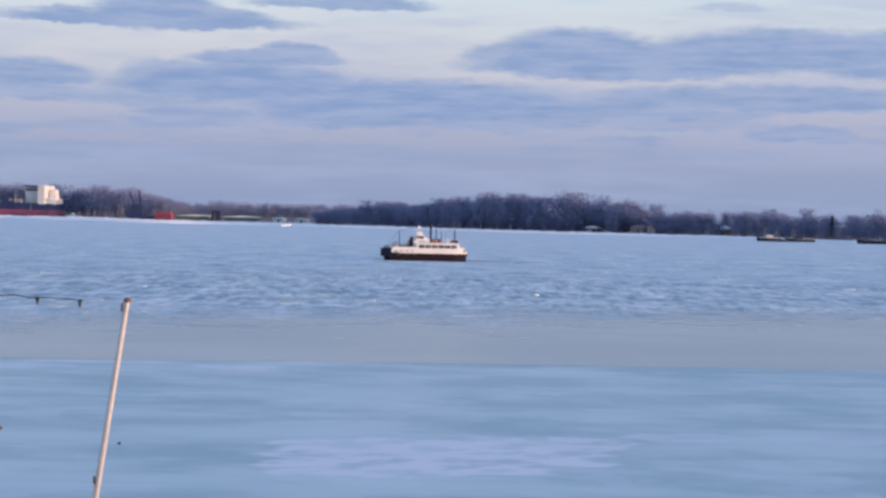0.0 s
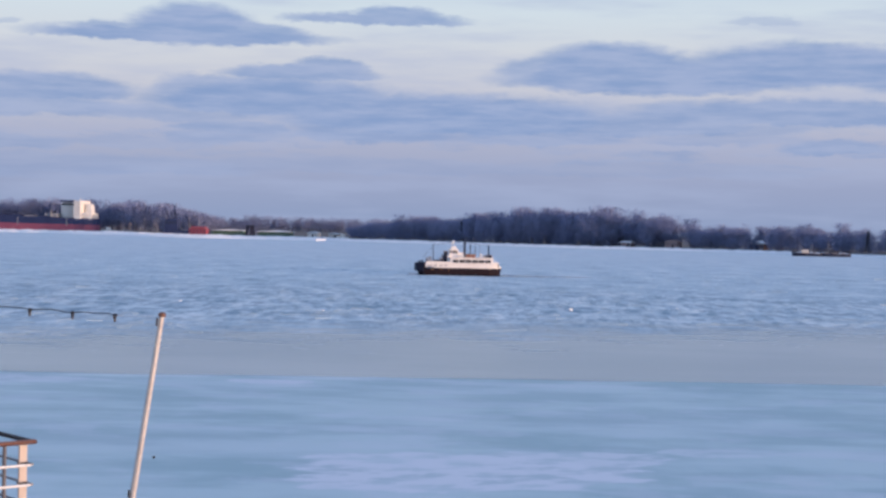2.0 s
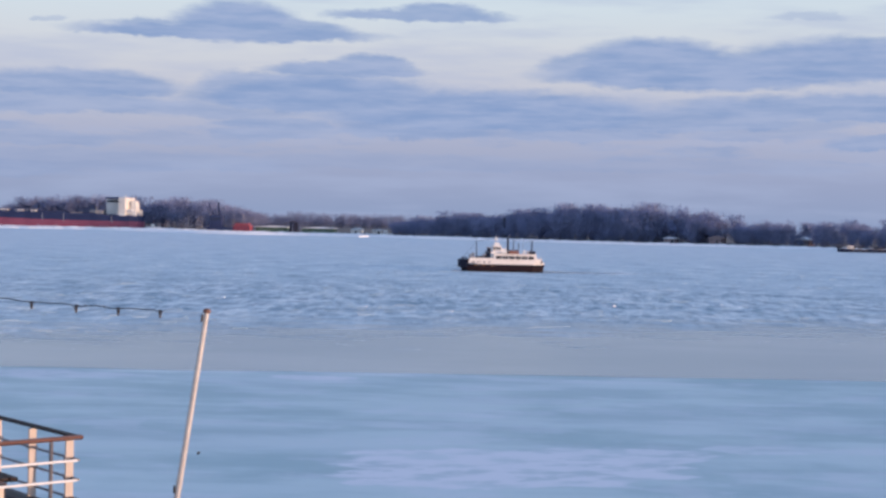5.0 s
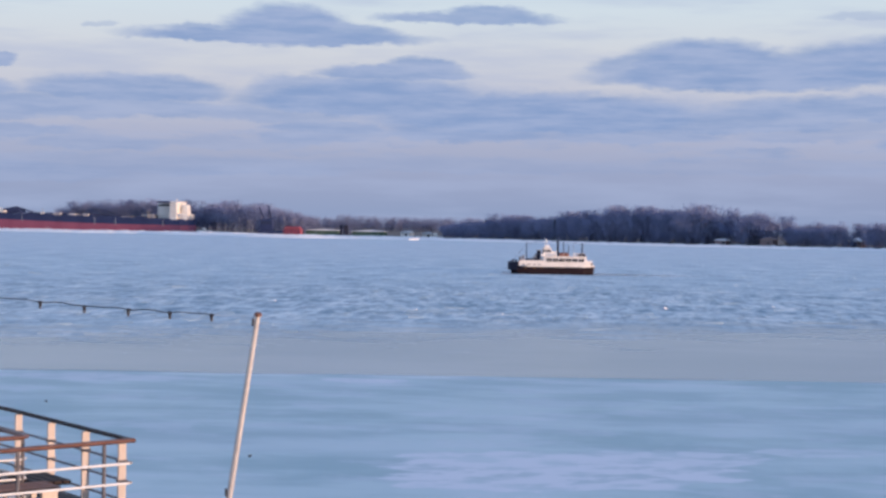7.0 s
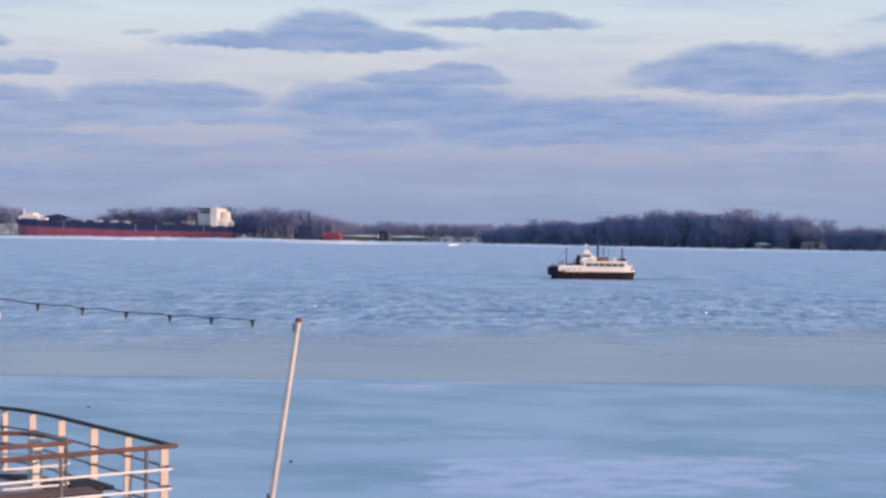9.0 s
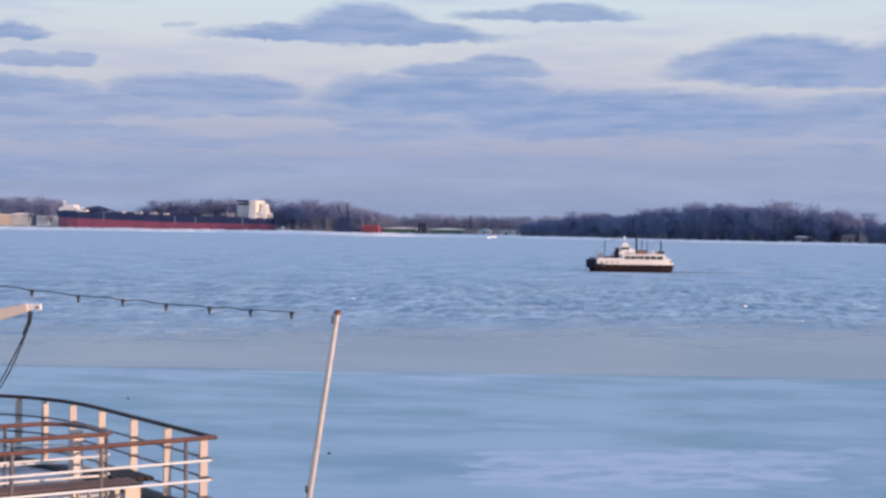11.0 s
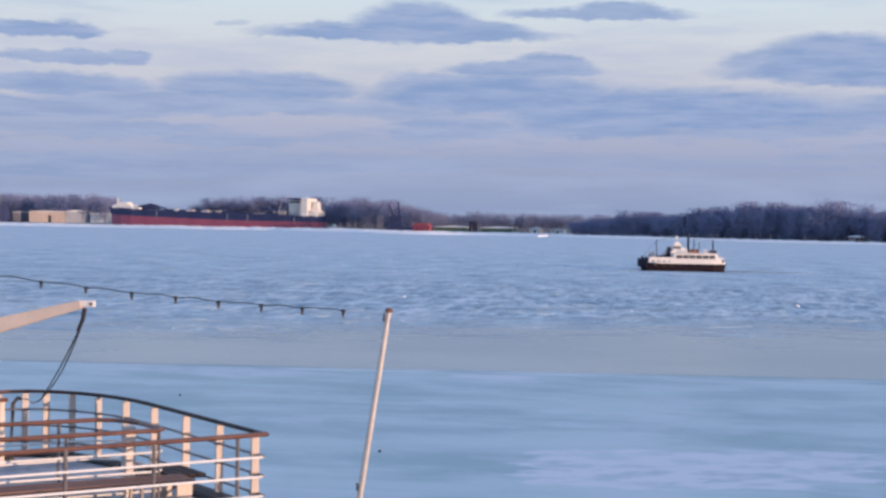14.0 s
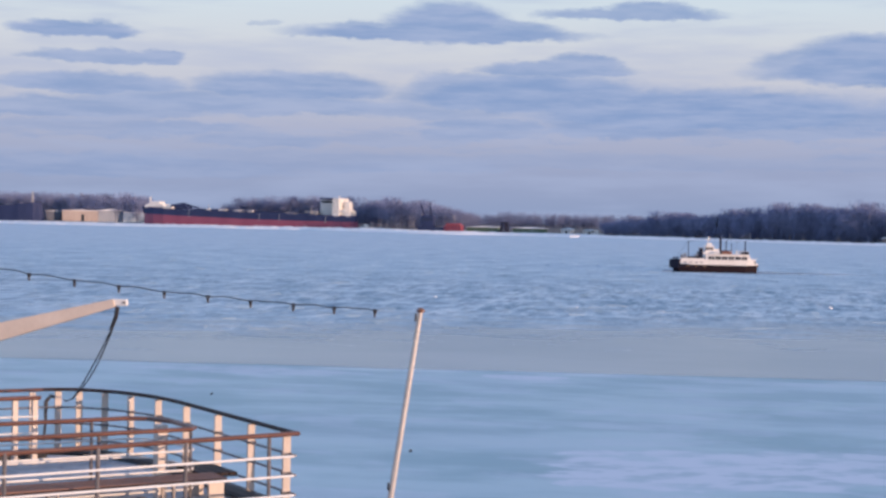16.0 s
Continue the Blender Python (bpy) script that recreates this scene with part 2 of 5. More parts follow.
M_ROOF = mat("snowy_roof", (0.55, 0.58, 0.62), (0.80, 0.82, 0.85), 0.8, 0.1, fine=0.8)
M_BRICK = mat("pinkish_brick_wall", (0.20, 0.14, 0.135), (0.28, 0.20, 0.19), 0.8, 0.4, fine=3.0)
# bark and twigs bluer than bare wood: distance haze mixed into the colour
M_HAZE_BARK = mat("haze_blue_bark", (0.105, 0.126, 0.21), (0.178, 0.195, 0.28), 0.95, 0.15, fine=1.5, vary=0.35)
M_HAZE_TWIG = mat("haze_blue_twigs", (0.155, 0.192, 0.34), (0.24, 0.268, 0.41), 0.95, 0.05, fine=0.4, vary=0.45)
M_CONIFER = mat("dark_conifer", (0.018, 0.028, 0.022), (0.04, 0.055, 0.04), 0.9, 0.3, fine=2.0)
M_SNOW = mat("shore_snow", (0.78, 0.80, 0.83), (0.92, 0.92, 0.94), 0.8, 0.03, fine=0.25, bump=0.6, deep=0.25)
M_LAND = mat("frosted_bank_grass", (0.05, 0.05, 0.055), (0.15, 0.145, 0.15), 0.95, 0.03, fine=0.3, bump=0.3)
M_CONCRETE = mat("plain_concrete", (0.28, 0.27, 0.26), (0.42, 0.41, 0.40), 0.85, 0.7, bump=0.3)
M_WATER = mat("open_water", (0.02, 0.035, 0.05), (0.04, 0.06, 0.08), 0.12, 0.3, fine=2.0, bump=0.5)
M_SLAB = mat("broken_ice", (0.24, 0.35, 0.44), (0.40, 0.51, 0.60), 0.45, 0.4, fine=3.0, bump=0.3)


def ice_material():
    """River ice: clear sheet with snow patches near by, a dull refrozen band, then rough jammed ice."""
    m = bpy.data.materials.new("river_ice")
    m.use_nodes = True
    nt = m.node_tree
    bs = nt.nodes["Principled BSDF"]
    tc = nt.nodes.new("ShaderNodeTexCoord")
    sp = nt.nodes.new("ShaderNodeSeparateXYZ")
    nt.links.new(tc.outputs["Object"], sp.inputs[0])
    x, y = sp.outputs[0], sp.outputs[1]
    flat = combine(nt, maths(nt, "MULTIPLY", x, 0.035), maths(nt, "MULTIPLY", y, 0.075), 0.0)
    n1 = grain(nt, flat, 1.0, 5.0, 0.55)
    n2 = grain(nt, combine(nt, maths(nt, "MULTIPLY", x, 0.07), maths(nt, "MULTIPLY", y, 0.14), 5.0), 1.0, 6.0, 0.6)
    wob = maths(nt, "SUBTRACT", n2, 0.5)
    n3 = maths(nt, "SUBTRACT", grain(nt, combine(nt, maths(nt, "MULTIPLY", x, 0.22), maths(nt, "MULTIPLY", y, 0.4), 8.0), 1.0, 6.0, 0.62), 0.5)
    streak = grain(nt, combine(nt, maths(nt, "MULTIPLY", x, 0.15), maths(nt, "MULTIPLY", y, 0.20), 13.0), 1.0, 6.0, 0.6)
    # edge of the refrozen band and its far limit, in plan
    d_edge = maths(nt, "SUBTRACT", maths(nt, "MULTIPLY_ADD", x, -0.075, y), 133.8)
    d_edge = maths(nt, "MULTIPLY_ADD", wob, 3.0, d_edge)
    d_far = maths(nt, "SUBTRACT", maths(nt, "MULTIPLY_ADD", x, -0.42, y), 196.0)
    d_far = maths(nt, "MULTIPLY_ADD", n3, 60.0, maths(nt, "MULTIPLY_ADD", wob, 110.0, d_far))
    in_band = smooth(nt, d_edge, -0.3, 0.6)
    in_rough = smooth(nt, d_far, -20.0, 22.0)
    # snow patches on the clear sheet
    near_mask = smooth(nt, n1, 0.50, 0.64)
    drift = None
    for px, py, rx, ry, k in ((-1.0, 83.0, 8.6, 6.0, 1.0), (5.2, 88.5, 5.0, 3.2, 0.9), (-15.3, 127.6, 3.6, 1.6, 1.0), (-13.0, 124.6, 2.2, 0.8, 0.6),
                              (-3.1, 105.0, 3.0, 1.5, 0.6), (13.3, 91.9, 3.6, 1.7, 0.7), (0.1, 114.8, 4.6, 2.4, 0.35), (6.6, 109.1, 4.2, 2.2, 0.4),
                              (-4.9, 99.5, 7.0, 1.8, 0.45), (-36.1, 125.8, 8.5, 3.0, 0.75), (-38.6, 116.9, 3.0, 1.2, 0.5), (20.0, 102.0, 5.0, 2.0, 0.4),
                              (21.0, 92.0, 5.0, 1.6, 0.5), (16.0, 78.7, 3.0, 1.0, 0.5), (6.0, 129.5, 9.0, 1.5, 0.5), (-6.0, 131.0, 6.0, 1.1, 0.6)):
        dx = maths(nt, "MULTIPLY", maths(nt, "SUBTRACT", x, px), 1 / rx)
        dx = maths(nt, "MULTIPLY_ADD", n3, 1.3, maths(nt, "MULTIPLY_ADD", wob, 1.2, dx))
        dy = maths(nt, "MULTIPLY", maths(nt, "SUBTRACT", y, py), 1 / ry)
        dy = maths(nt, "MULTIPLY_ADD", n3, 1.1, maths(nt, "MULTIPLY_ADD", maths(nt, "SUBTRACT", streak, 0.5), 1.9, dy))
        r2 = maths(nt, "MULTIPLY_ADD", dx, dx, maths(nt, "MULTIPLY", dy, dy))
        k1 = maths(nt, "MULTIPLY", smooth(nt, maths(nt, "MULTIPLY", r2, -1.0), -1.25, -0.85), k)
        drift = k1 if drift is None else maths(nt, "MAXIMUM", drift, k1)
    strand = grain(nt, combine(nt, maths(nt, "MULTIPLY", x, 0.34), maths(nt, "MULTIPLY", maths(nt, "MULTIPLY_ADD", x, -0.18, y), 0.45), 17.0), 1.0, 5.0, 0.6)
    drift = maths(nt, "MULTIPLY", drift, maths(nt, "MULTIPLY_ADD", smooth(nt, strand, 0.38, 0.54), 0.55, 0.45))
    patch = maths(nt, "MAXIMUM", drift, maths(nt, "MULTIPLY", near_mask, 0.2))
    patch = maths(nt, "MAXIMUM", patch, maths(nt, "MULTIPLY", smooth(nt, streak, 0.52, 0.62), 0.42))
    clear_ice = mix(nt, smooth(nt, n2, 0.38, 0.62), (0.235, 0.41, 0.49), (0.43, 0.59, 0.67))
    near_col = mix(nt, patch, clear_ice, (0.67, 0.735, 0.83))
    band_n = grain(nt, combine(nt, maths(nt, "MULTIPLY", x, 0.02), maths(nt, "MULTIPLY", y, 0.03), 9.0), 1.0, 4.0)
    band_col = mix(nt, smooth(nt, band_n, 0.35, 0.65), (0.32, 0.36, 0.38), (0.40, 0.43, 0.44))
    line = maths(nt, "MULTIPLY", smooth(nt, maths(nt, "ABSOLUTE", d_edge), 0.9, 0.1), smooth(nt, n1, 0.42, 0.6))
    rim = maths(nt, "MULTIPLY", smooth(nt, maths(nt, "ABSOLUTE", maths(nt, "ADD", d_edge, 1.3)), 1.0, 0.1), smooth(nt, n2, 0.45, 0.6))
    near_col = mix(nt, maths(nt, "MULTIPLY", rim, 0.6), near_col, (0.72, 0.80, 0.86))
    # rough ice: streaks along the current with paler rafted floes
    r1 = grain(nt, combine(nt, maths(nt, "MULTIPLY", x, 0.10), maths(nt, "MULTIPLY", y, 0.055), 2.0), 1.0, 8.0, 0.66)
    r2n = grain(nt, combine(nt, maths(nt, "MULTIPLY", x, 0.85), maths(nt, "MULTIPLY", y, 0.17), 4.0), 1.0, 6.0, 0.65)
    r3n = grain(nt, combine(nt, maths(nt, "MULTIPLY", x, 1.9), maths(nt, "MULTIPLY", y, 0.3), 6.0), 1.0, 4.0, 0.65)
    rough_f = maths(nt, "ADD", maths(nt, "MULTIPLY", r1, 0.45), maths(nt, "ADD", maths(nt, "MULTIPLY", r2n, 0.28), maths(nt, "MULTIPLY", r3n, 0.27)))
    rough_col = ramp(nt, rough_f, [(0.40, (0.10, 0.21, 0.31)), (0.455, (0.35, 0.49, 0.60)), (0.53, (0.49, 0.62, 0.71)), (0.60, (0.82, 0.88, 0.93))])
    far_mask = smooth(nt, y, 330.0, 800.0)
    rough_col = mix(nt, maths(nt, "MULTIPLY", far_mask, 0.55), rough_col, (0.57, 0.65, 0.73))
    # belt of upturned floes: dark gaps and pale edges
    belt = maths(nt, "MULTIPLY", smooth(nt, y, 185.0, 225.0), maths(nt, "SUBTRACT", 1.0, smooth(nt, y, 280.0, 360.0)))
    gap_n = grain(nt, combine(nt, maths(nt, "MULTIPLY", x, 0.45), maths(nt, "MULTIPLY", y, 0.10), 21.0), 1.0, 5.0, 0.7)
    rough_col = mix(nt, maths(nt, "MULTIPLY", maths(nt, "MULTIPLY", belt, smooth(nt, gap_n, 0.52, 0.58)), 0.75), rough_col, (0.10, 0.21, 0.32))
    rough_col = mix(nt, maths(nt, "MULTIPLY", maths(nt, "MULTIPLY", belt, smooth(nt, gap_n, 0.47, 0.40)), 0.6), rough_col, (0.84, 0.90, 0.94))
    # long dark leads and pale refrozen strips that lie across the current
    lead_n = grain(nt, combine(nt, maths(nt, "MULTIPLY", x, 0.075), maths(nt, "MULTIPLY", y, 0.11), 31.0), 1.0, 5.0, 0.6)
    lead = maths(nt, "MULTIPLY", smooth(nt, maths(nt, "ABSOLUTE", maths(nt, "SUBTRACT", lead_n, 0.5)), 0.022, 0.004), maths(nt, "MULTIPLY", smooth(nt, y, 150.0, 190.0), smooth(nt, y, 420.0, 300.0)))
    rough_col = mix(nt, maths(nt, "MULTIPLY", lead, 0.6), rough_col, (0.11, 0.21, 0.31))
    rough_col = mix(nt, maths(nt, "MULTIPLY", smooth(nt, lead_n, 0.56, 0.64), 0.45), rough_col, (0.62, 0.73, 0.80))
    col = mix(nt, in_band, near_col, band_col)
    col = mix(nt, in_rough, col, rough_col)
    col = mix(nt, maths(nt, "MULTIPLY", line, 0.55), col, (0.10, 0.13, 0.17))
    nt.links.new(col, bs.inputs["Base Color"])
    rg = maths(nt, "MULTIPLY_ADD", patch, 0.3, 0.32)
    rg = maths(nt, "MULTIPLY_ADD", maths(nt, "SUBTRACT", 0.24, rg), in_band, rg)
    rg = maths(nt, "MULTIPLY_ADD", maths(nt, "SUBTRACT", 0.5, rg), in_rough, rg)
    nt.links.new(rg, bs.inputs["Roughness"])
    bs.inputs["IOR"].default_value = 1.31
    bn = nt.nodes.new("ShaderNodeBump")
    bn.inputs["Strength"].default_value, bn.inputs["Distance"].default_value = 0.9, 0.5
    nt.links.new(maths(nt, "MULTIPLY", rough_f, in_rough), bn.inputs["Height"])
    nt.links.new(bn.outputs[0], bs.inputs["Normal"])
    return m


M_ICE = ice_material()


# ---- mesh helpers ----
def part(name, bm, material, parent=None, label=""):
    """Links a bmesh as one mesh object, under a thing or a part if one is given."""
    me = bpy.data.meshes.new(name)
    bm.normal_update()
    bm.to_mesh(me)
    bm.free()
    me.materials.append(material)
    ob = new(name, me)
    ob.parent = parent
    if label:
        ob["label"] = label
    return ob


def raw(name, verts, faces, material, parent=None):
    me = bpy.data.meshes.new(name)
    me.from_pydata(verts, [], faces)
    me.update()
    me.materials.append(material)
    ob = new(name, me)
    ob.parent = parent
    return ob


def thing(name, label, category, at=(0, 0, 0), rz=0.0, group="", kind=""):
    ob = new(name)
    ob.matrix_world = pose(*at, 0, 0, rz)
    return tagged(ob, label, category, group, kind)


def block(lo, hi, bevel=0.0, bm=None, top=None):
    """A box from corner to corner; top: scale (x, y) of its upper face."""
    own = bm or bmesh.new()
    c = [(lo[i] + hi[i]) / 2 for i in range(3)]
    d = [hi[i] - lo[i] for i in range(3)]
    g = bmesh.ops.create_cube(own, size=1.0, matrix=Matrix.Translation(c) @ Matrix.Diagonal((*d, 1)))
    if top:
        for v in g["verts"]:
            if v.co.z > c[2]:
                v.co.x, v.co.y = c[0] + (v.co.x - c[0]) * top[0], c[1] + (v.co.y - c[1]) * top[1]
    if bevel:
        edges = list({e for v in g["verts"] for e in v.link_edges})
        bmesh.ops.bevel(own, geom=edges, offset=bevel, segments=2, affect="EDGES", profile=0.5)
    return own


def tube(points, radius, sides=8, bm=None, squash=1.0, ends=True):
    """A round bar along points; radius: one number, or one for each point."""
    own = bm or bmesh.new()
    pts = [Vector(p) for p in points]
    rad = radius if isinstance(radius, (list, tuple)) else [radius] * len(pts)
    rings = []
    for i, p in enumerate(pts):
        way = (pts[min(i + 1, len(pts) - 1)] - pts[max(i - 1, 0)]).normalized()
        side = way.cross(Vector((0, 0, 1)))
        side = side.normalized() if side.length > 1e-3 else Vector((1, 0, 0))
        up = side.cross(way).normalized()
        rings.append([own.verts.new(p + side * (math.cos(k * math.tau / sides) * rad[i]) + up * (math.sin(k * math.tau / sides) * rad[i] * squash)) for k in range(sides)])
    for a, b in zip(rings, rings[1:]):
        for k in range(sides):
            own.faces.new((a[k], a[(k + 1) % sides], b[(k + 1) % sides], b[k]))
    if ends:
        own.faces.new(rings[0][::-1])
        own.faces.new(rings[-1])
    return own


def prism(outline, z0, z1, bm=None):
    """An upright prism over a plan outline (anticlockwise)."""
    own = bm or bmesh.new()
    lo = [own.verts.new((x, y, z0)) for x, y in outline]
    hi = [own.verts.new((x, y, z1)) for x, y in outline]
    n = len(outline)
    own.faces.new(lo[::-1])
    own.faces.new(hi)
    for i in range(n):
        own.faces.new((lo[i], lo[(i + 1) % n], hi[(i + 1) % n], hi[i]))
    return own


def lathe(profile, sides=12, at=(0, 0, 0), bm=None):
    own = bm or bmesh.new()
    rings = [[own.verts.new((at[0] + r * math.cos(k * math.tau / sides), at[1] + r * math.sin(k * math.tau / sides), at[2] + z)) for k in range(sides)] for r, z in profile]
    for a, b in zip(rings, rings[1:]):
        for k in range(sides):
            own.faces.new((a[k], a[(k + 1) % sides], b[(k + 1) % sides], b[k]))
    own.faces.new(rings[0][::-1])
    own.faces.new(rings[-1])
    return own


# ---- setting: river ice, far shore ----
bm = bmesh.new()
bmesh.ops.create_grid(bm, x_segments=40, y_segments=40, size=4800)
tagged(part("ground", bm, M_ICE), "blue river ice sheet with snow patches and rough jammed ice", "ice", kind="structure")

SHORE = [(-1900, 1990), (-1100, 1800), (-774, 1712), (-585, 1655), (-345, 1610), (-290, 1500), (-237, 1437), (-160, 1420), (-104, 1345), (0, 1228), (98, 1150), (186, 1086), (244, 985), (330, 850), (480, 660), (700, 480)]


def shore_y(x):
    for (x0, y0), (x1, y1) in zip(SHORE, SHORE[1:]):
        if x0 <= x <= x1:
            return y0 + (y1 - y0) * (x - x0) / (x1 - x0)
    return SHORE[-1][1]


def strip(rows, name, material, label, category):
    """A ground strip lofted between parallel plan lines, each point with its own height."""
    verts, faces, n = [], [], len(rows[0])
    for r in rows:
        verts += r
    for j in range(len(rows) - 1):
        for i in range(n - 1):
            a = j * n + i
            faces.append((a, a + 1, a + n + 1, a + n))
    ob = raw(name, verts, faces, material)
    return tagged(ob, label, category, kind="structure")


xs = [-1900 + 2.5 * i for i in range(1041)]
rg = random.Random(3)
ridge = lambda x: 5.0 + 40.0 / (1 + math.exp((x + 125) * 0.06))


def bank_y(x):
    """Plan line of the foot of the wind-packed snow in front of the far bank."""
    return shore_y(x) - (shore_y(x) / 1000) ** 2 * (105 if x < -110 else 75) * (1 + 0.22 * noise.noise((x * 0.012, 1, 0)) + 0.012 * noise.noise((x * 0.11, 4, 0)))


def bank_h(x):
    """Height of that snow: high along the harbour, low and broken along the island."""
    h = 0.62 + 0.8 / (1 + math.exp((x + 110) * 0.05))
    return max(0.12, h * (1.0 + 0.5 * noise.noise((x * 0.009, 3, 0)) + 0.22 * noise.noise((x * 0.05, 6, 0)) + 0.16 * noise.noise((x * 0.2, 7, 0))))


front = [(x, bank_y(x), -0.02) for x in xs]
brow = [(x, bank_y(x) + 3.2 + 0.6 * noise.noise((x * 0.2, 2, 0)), bank_h(x) * 0.7) for x in xs]
crest = [(x, bank_y(x) + 7.0 + 0.8 * noise.noise((x * 0.13, 2, 0)), bank_h(x)) for x in xs]
lee = [(x, bank_y(x) + 22, 0.45 + 0.3 * bank_h(x)) for x in xs]
rear = [(x, shore_y(x) - ridge(x) + 4, 0.35) for x in xs]
back = [(x, shore_y(x) + 7, 0.55 + 0.2 * noise.noise((x * 0.07, 5, 0))) for x in xs]
strip([front, brow, crest, lee, rear, back], "shore_snow", M_SNOW, "white wind-packed snow along the far river bank", "snow bank")
land = [[(x, shore_y(x) + d, z + 0.15 * noise.noise((x * 0.04, d, 0))) for x in xs] for d, z in ((4.5, 0.5), (25, 0.9), (120, 1.3), (700, 1.5), (2200, 1.5))]
strip(land, "far_bank", M_LAND, "low frost-covered far bank beneath the bare woods", "bank")



def snow_heaps():
    """Low wind-piled heaps of snow and shore ice on the far bank."""
    rg = random.Random(17)
    verts, faces = [], []
    made = 0
    while made < 1300:
        x = -900 + 1250 * rg.random()
        if made > 950:
            x = -345 + 240 * rg.random()
        if noise.noise((x * 0.018, 8, 1)) < -0.12 and rg.random() < 0.85:
            continue
        made += 1
        y = shore_y(x) - ridge(x) - rg.uniform(-2, 10) + (rg.uniform(0, 60) if made > 950 else 0)
        rx, ry, h = rg.uniform(1.5, 5.0), rg.uniform(1.5, 3.5), rg.uniform(0.3, 1.25)
        k = len(verts)
        verts.append((x + rg.uniform(-0.4, 0.4) * rx, y, h))
        for r, z in ((0.55, 0.72), (1.0, -0.1)):
            for q in range(7):
                a = q * math.tau / 7
                j = rg.uniform(0.8, 1.15)
                verts.append((x + math.cos(a) * rx * r * j, y + math.sin(a) * ry * r * j, h * z * j))
        for q in range(7):
            n = (q + 1) % 7
            faces += [(k, k + 1 + q, k + 1 + n), (k + 1 + q, k + 8 + q, k + 8 + n, k + 1 + n)]
    ob = raw("snow_heaps", verts, faces, M_SNOW)
    tagged(ob, "low white heaps of snow and shore ice along the bank", "snow", kind="stuff")


snow_heaps()

# raised terrace on which the viewer stands
tagged(part("terrace", block((-2.5, -7, 9.9), (2.5, 1.2, 10.4), 0.03), M_CONCRETE), "plain grey concrete terrace slab high above the ice", "terrace", kind="structure")
tagged(part("quay", block((-40, -60, -1.0), (40, 0.9, 9.9), 0.05), M_CONCRETE), "plain grey concrete quay wall at the river's edge", "quay", kind="structure")


# ---- jammed ice blocks in the rough part of the river ----
def ice_rubble():
    rg = random.Random(11)
    verts, faces = [], []
    made = 0
    while made < 1700:
        y = 170 + 300 * rg.random() ** 1.5
        x = -0.14 * y + (rg.random() - 0.5) * 0.86 * y
        if y - 0.42 * x < 196 + 18 * noise.noise((x * 0.03, y * 0.03, 2)):
            continue
        if noise.noise((x * 0.035, y * 0.03, 7)) < -0.12 + 0.5 * rg.random() - 0.2:
            continue
        if 412 < y < 432 and -19 < x < 10:
            continue
        made += 1
        w, d, h = rg.uniform(0.3, 1.8), rg.uniform(0.2, 0.9), rg.uniform(0.01, 0.05) * (3 if rg.random() < 0.03 else 1)
        turn, tx, ty = rg.uniform(-0.5, 0.5), rg.uniform(-0.04, 0.04), rg.uniform(-0.06, 0.06)
        c, s = math.cos(turn), math.sin(turn)
        base = len(verts)
        for zz, k in ((-0.1, 1.0), (h, 0.86)):
            for px, py in ((-w, -d), (w, -d * 0.7), (w * 0.8, d), (-w * 0.9, d * 0.8)):
                px, py = px * k, py * k
                verts.append((x + px * c - py * s, y + px * s + py * c, max(zz + (px * tx + py * ty), -0.12)))
        b = base
        faces += [(b + 4, b + 5, b + 6, b + 7)] + [(b + i, b + (i + 1) % 4, b + 4 + (i + 1) % 4, b + 4 + i) for i in range(4)]
    ob = raw("ice_rubble", verts, faces, M_SLAB)
    tagged(ob, "broken pale ice slabs jammed across the river surface", "ice", kind="stuff")


ice_rubble()


def dark_specks():
    """Small dark stubs frozen into the near ice."""
    rg = random.Random(5)
    for i, (x, y) in enumerate(((-16.1, 85.0), (-33.9, 108.0))):
        bm = bmesh.new()
        bmesh.ops.create_icosphere(bm, subdivisions=1, radius=0.065, matrix=Matrix.Translation((x, y, 0.04)) @ Matrix.Diagonal((1.2, 1, 1.3, 1)))
        for v in bm.verts:
            v.co += Vector((rg.uniform(-0.04, 0.04), rg.uniform(-0.04, 0.04), rg.uniform(-0.03, 0.03)))
        tagged(part("frozen_debris", bm, M_BLACK), "small dark lump frozen into the river ice", "debris", group="debris on the ice")


dark_specks()


def ice_block(x, y, s):
    rg = random.Random(int(x * 10))
    bm = bmesh.new()
    bmesh.ops.create_icosphere(bm, subdivisions=2, radius=s, matrix=Matrix.Translation((x, y, s * 0.25)) @ Matrix.Diagonal((1.0, 1.2, 0.7, 1)))
    for v in bm.verts:
        v.co += Vector((rg.uniform(-0.2, 0.2), rg.uniform(-0.2, 0.2), rg.uniform(-0.15, 0.15))) * s
    tagged(part("ice_block", bm, M_SNOW), "bright white ice block standing up from the rough ice", "ice block", group="ice blocks on the river")


for bx, by, bs in ((13.9, 249.5, 0.34), (-21.0, 232.0, 0.2), (-44.0, 251.0, 0.22), (31.0, 262.0, 0.2), (-9.0, 226.0, 0.16)):
    ice_block(bx, by, bs)


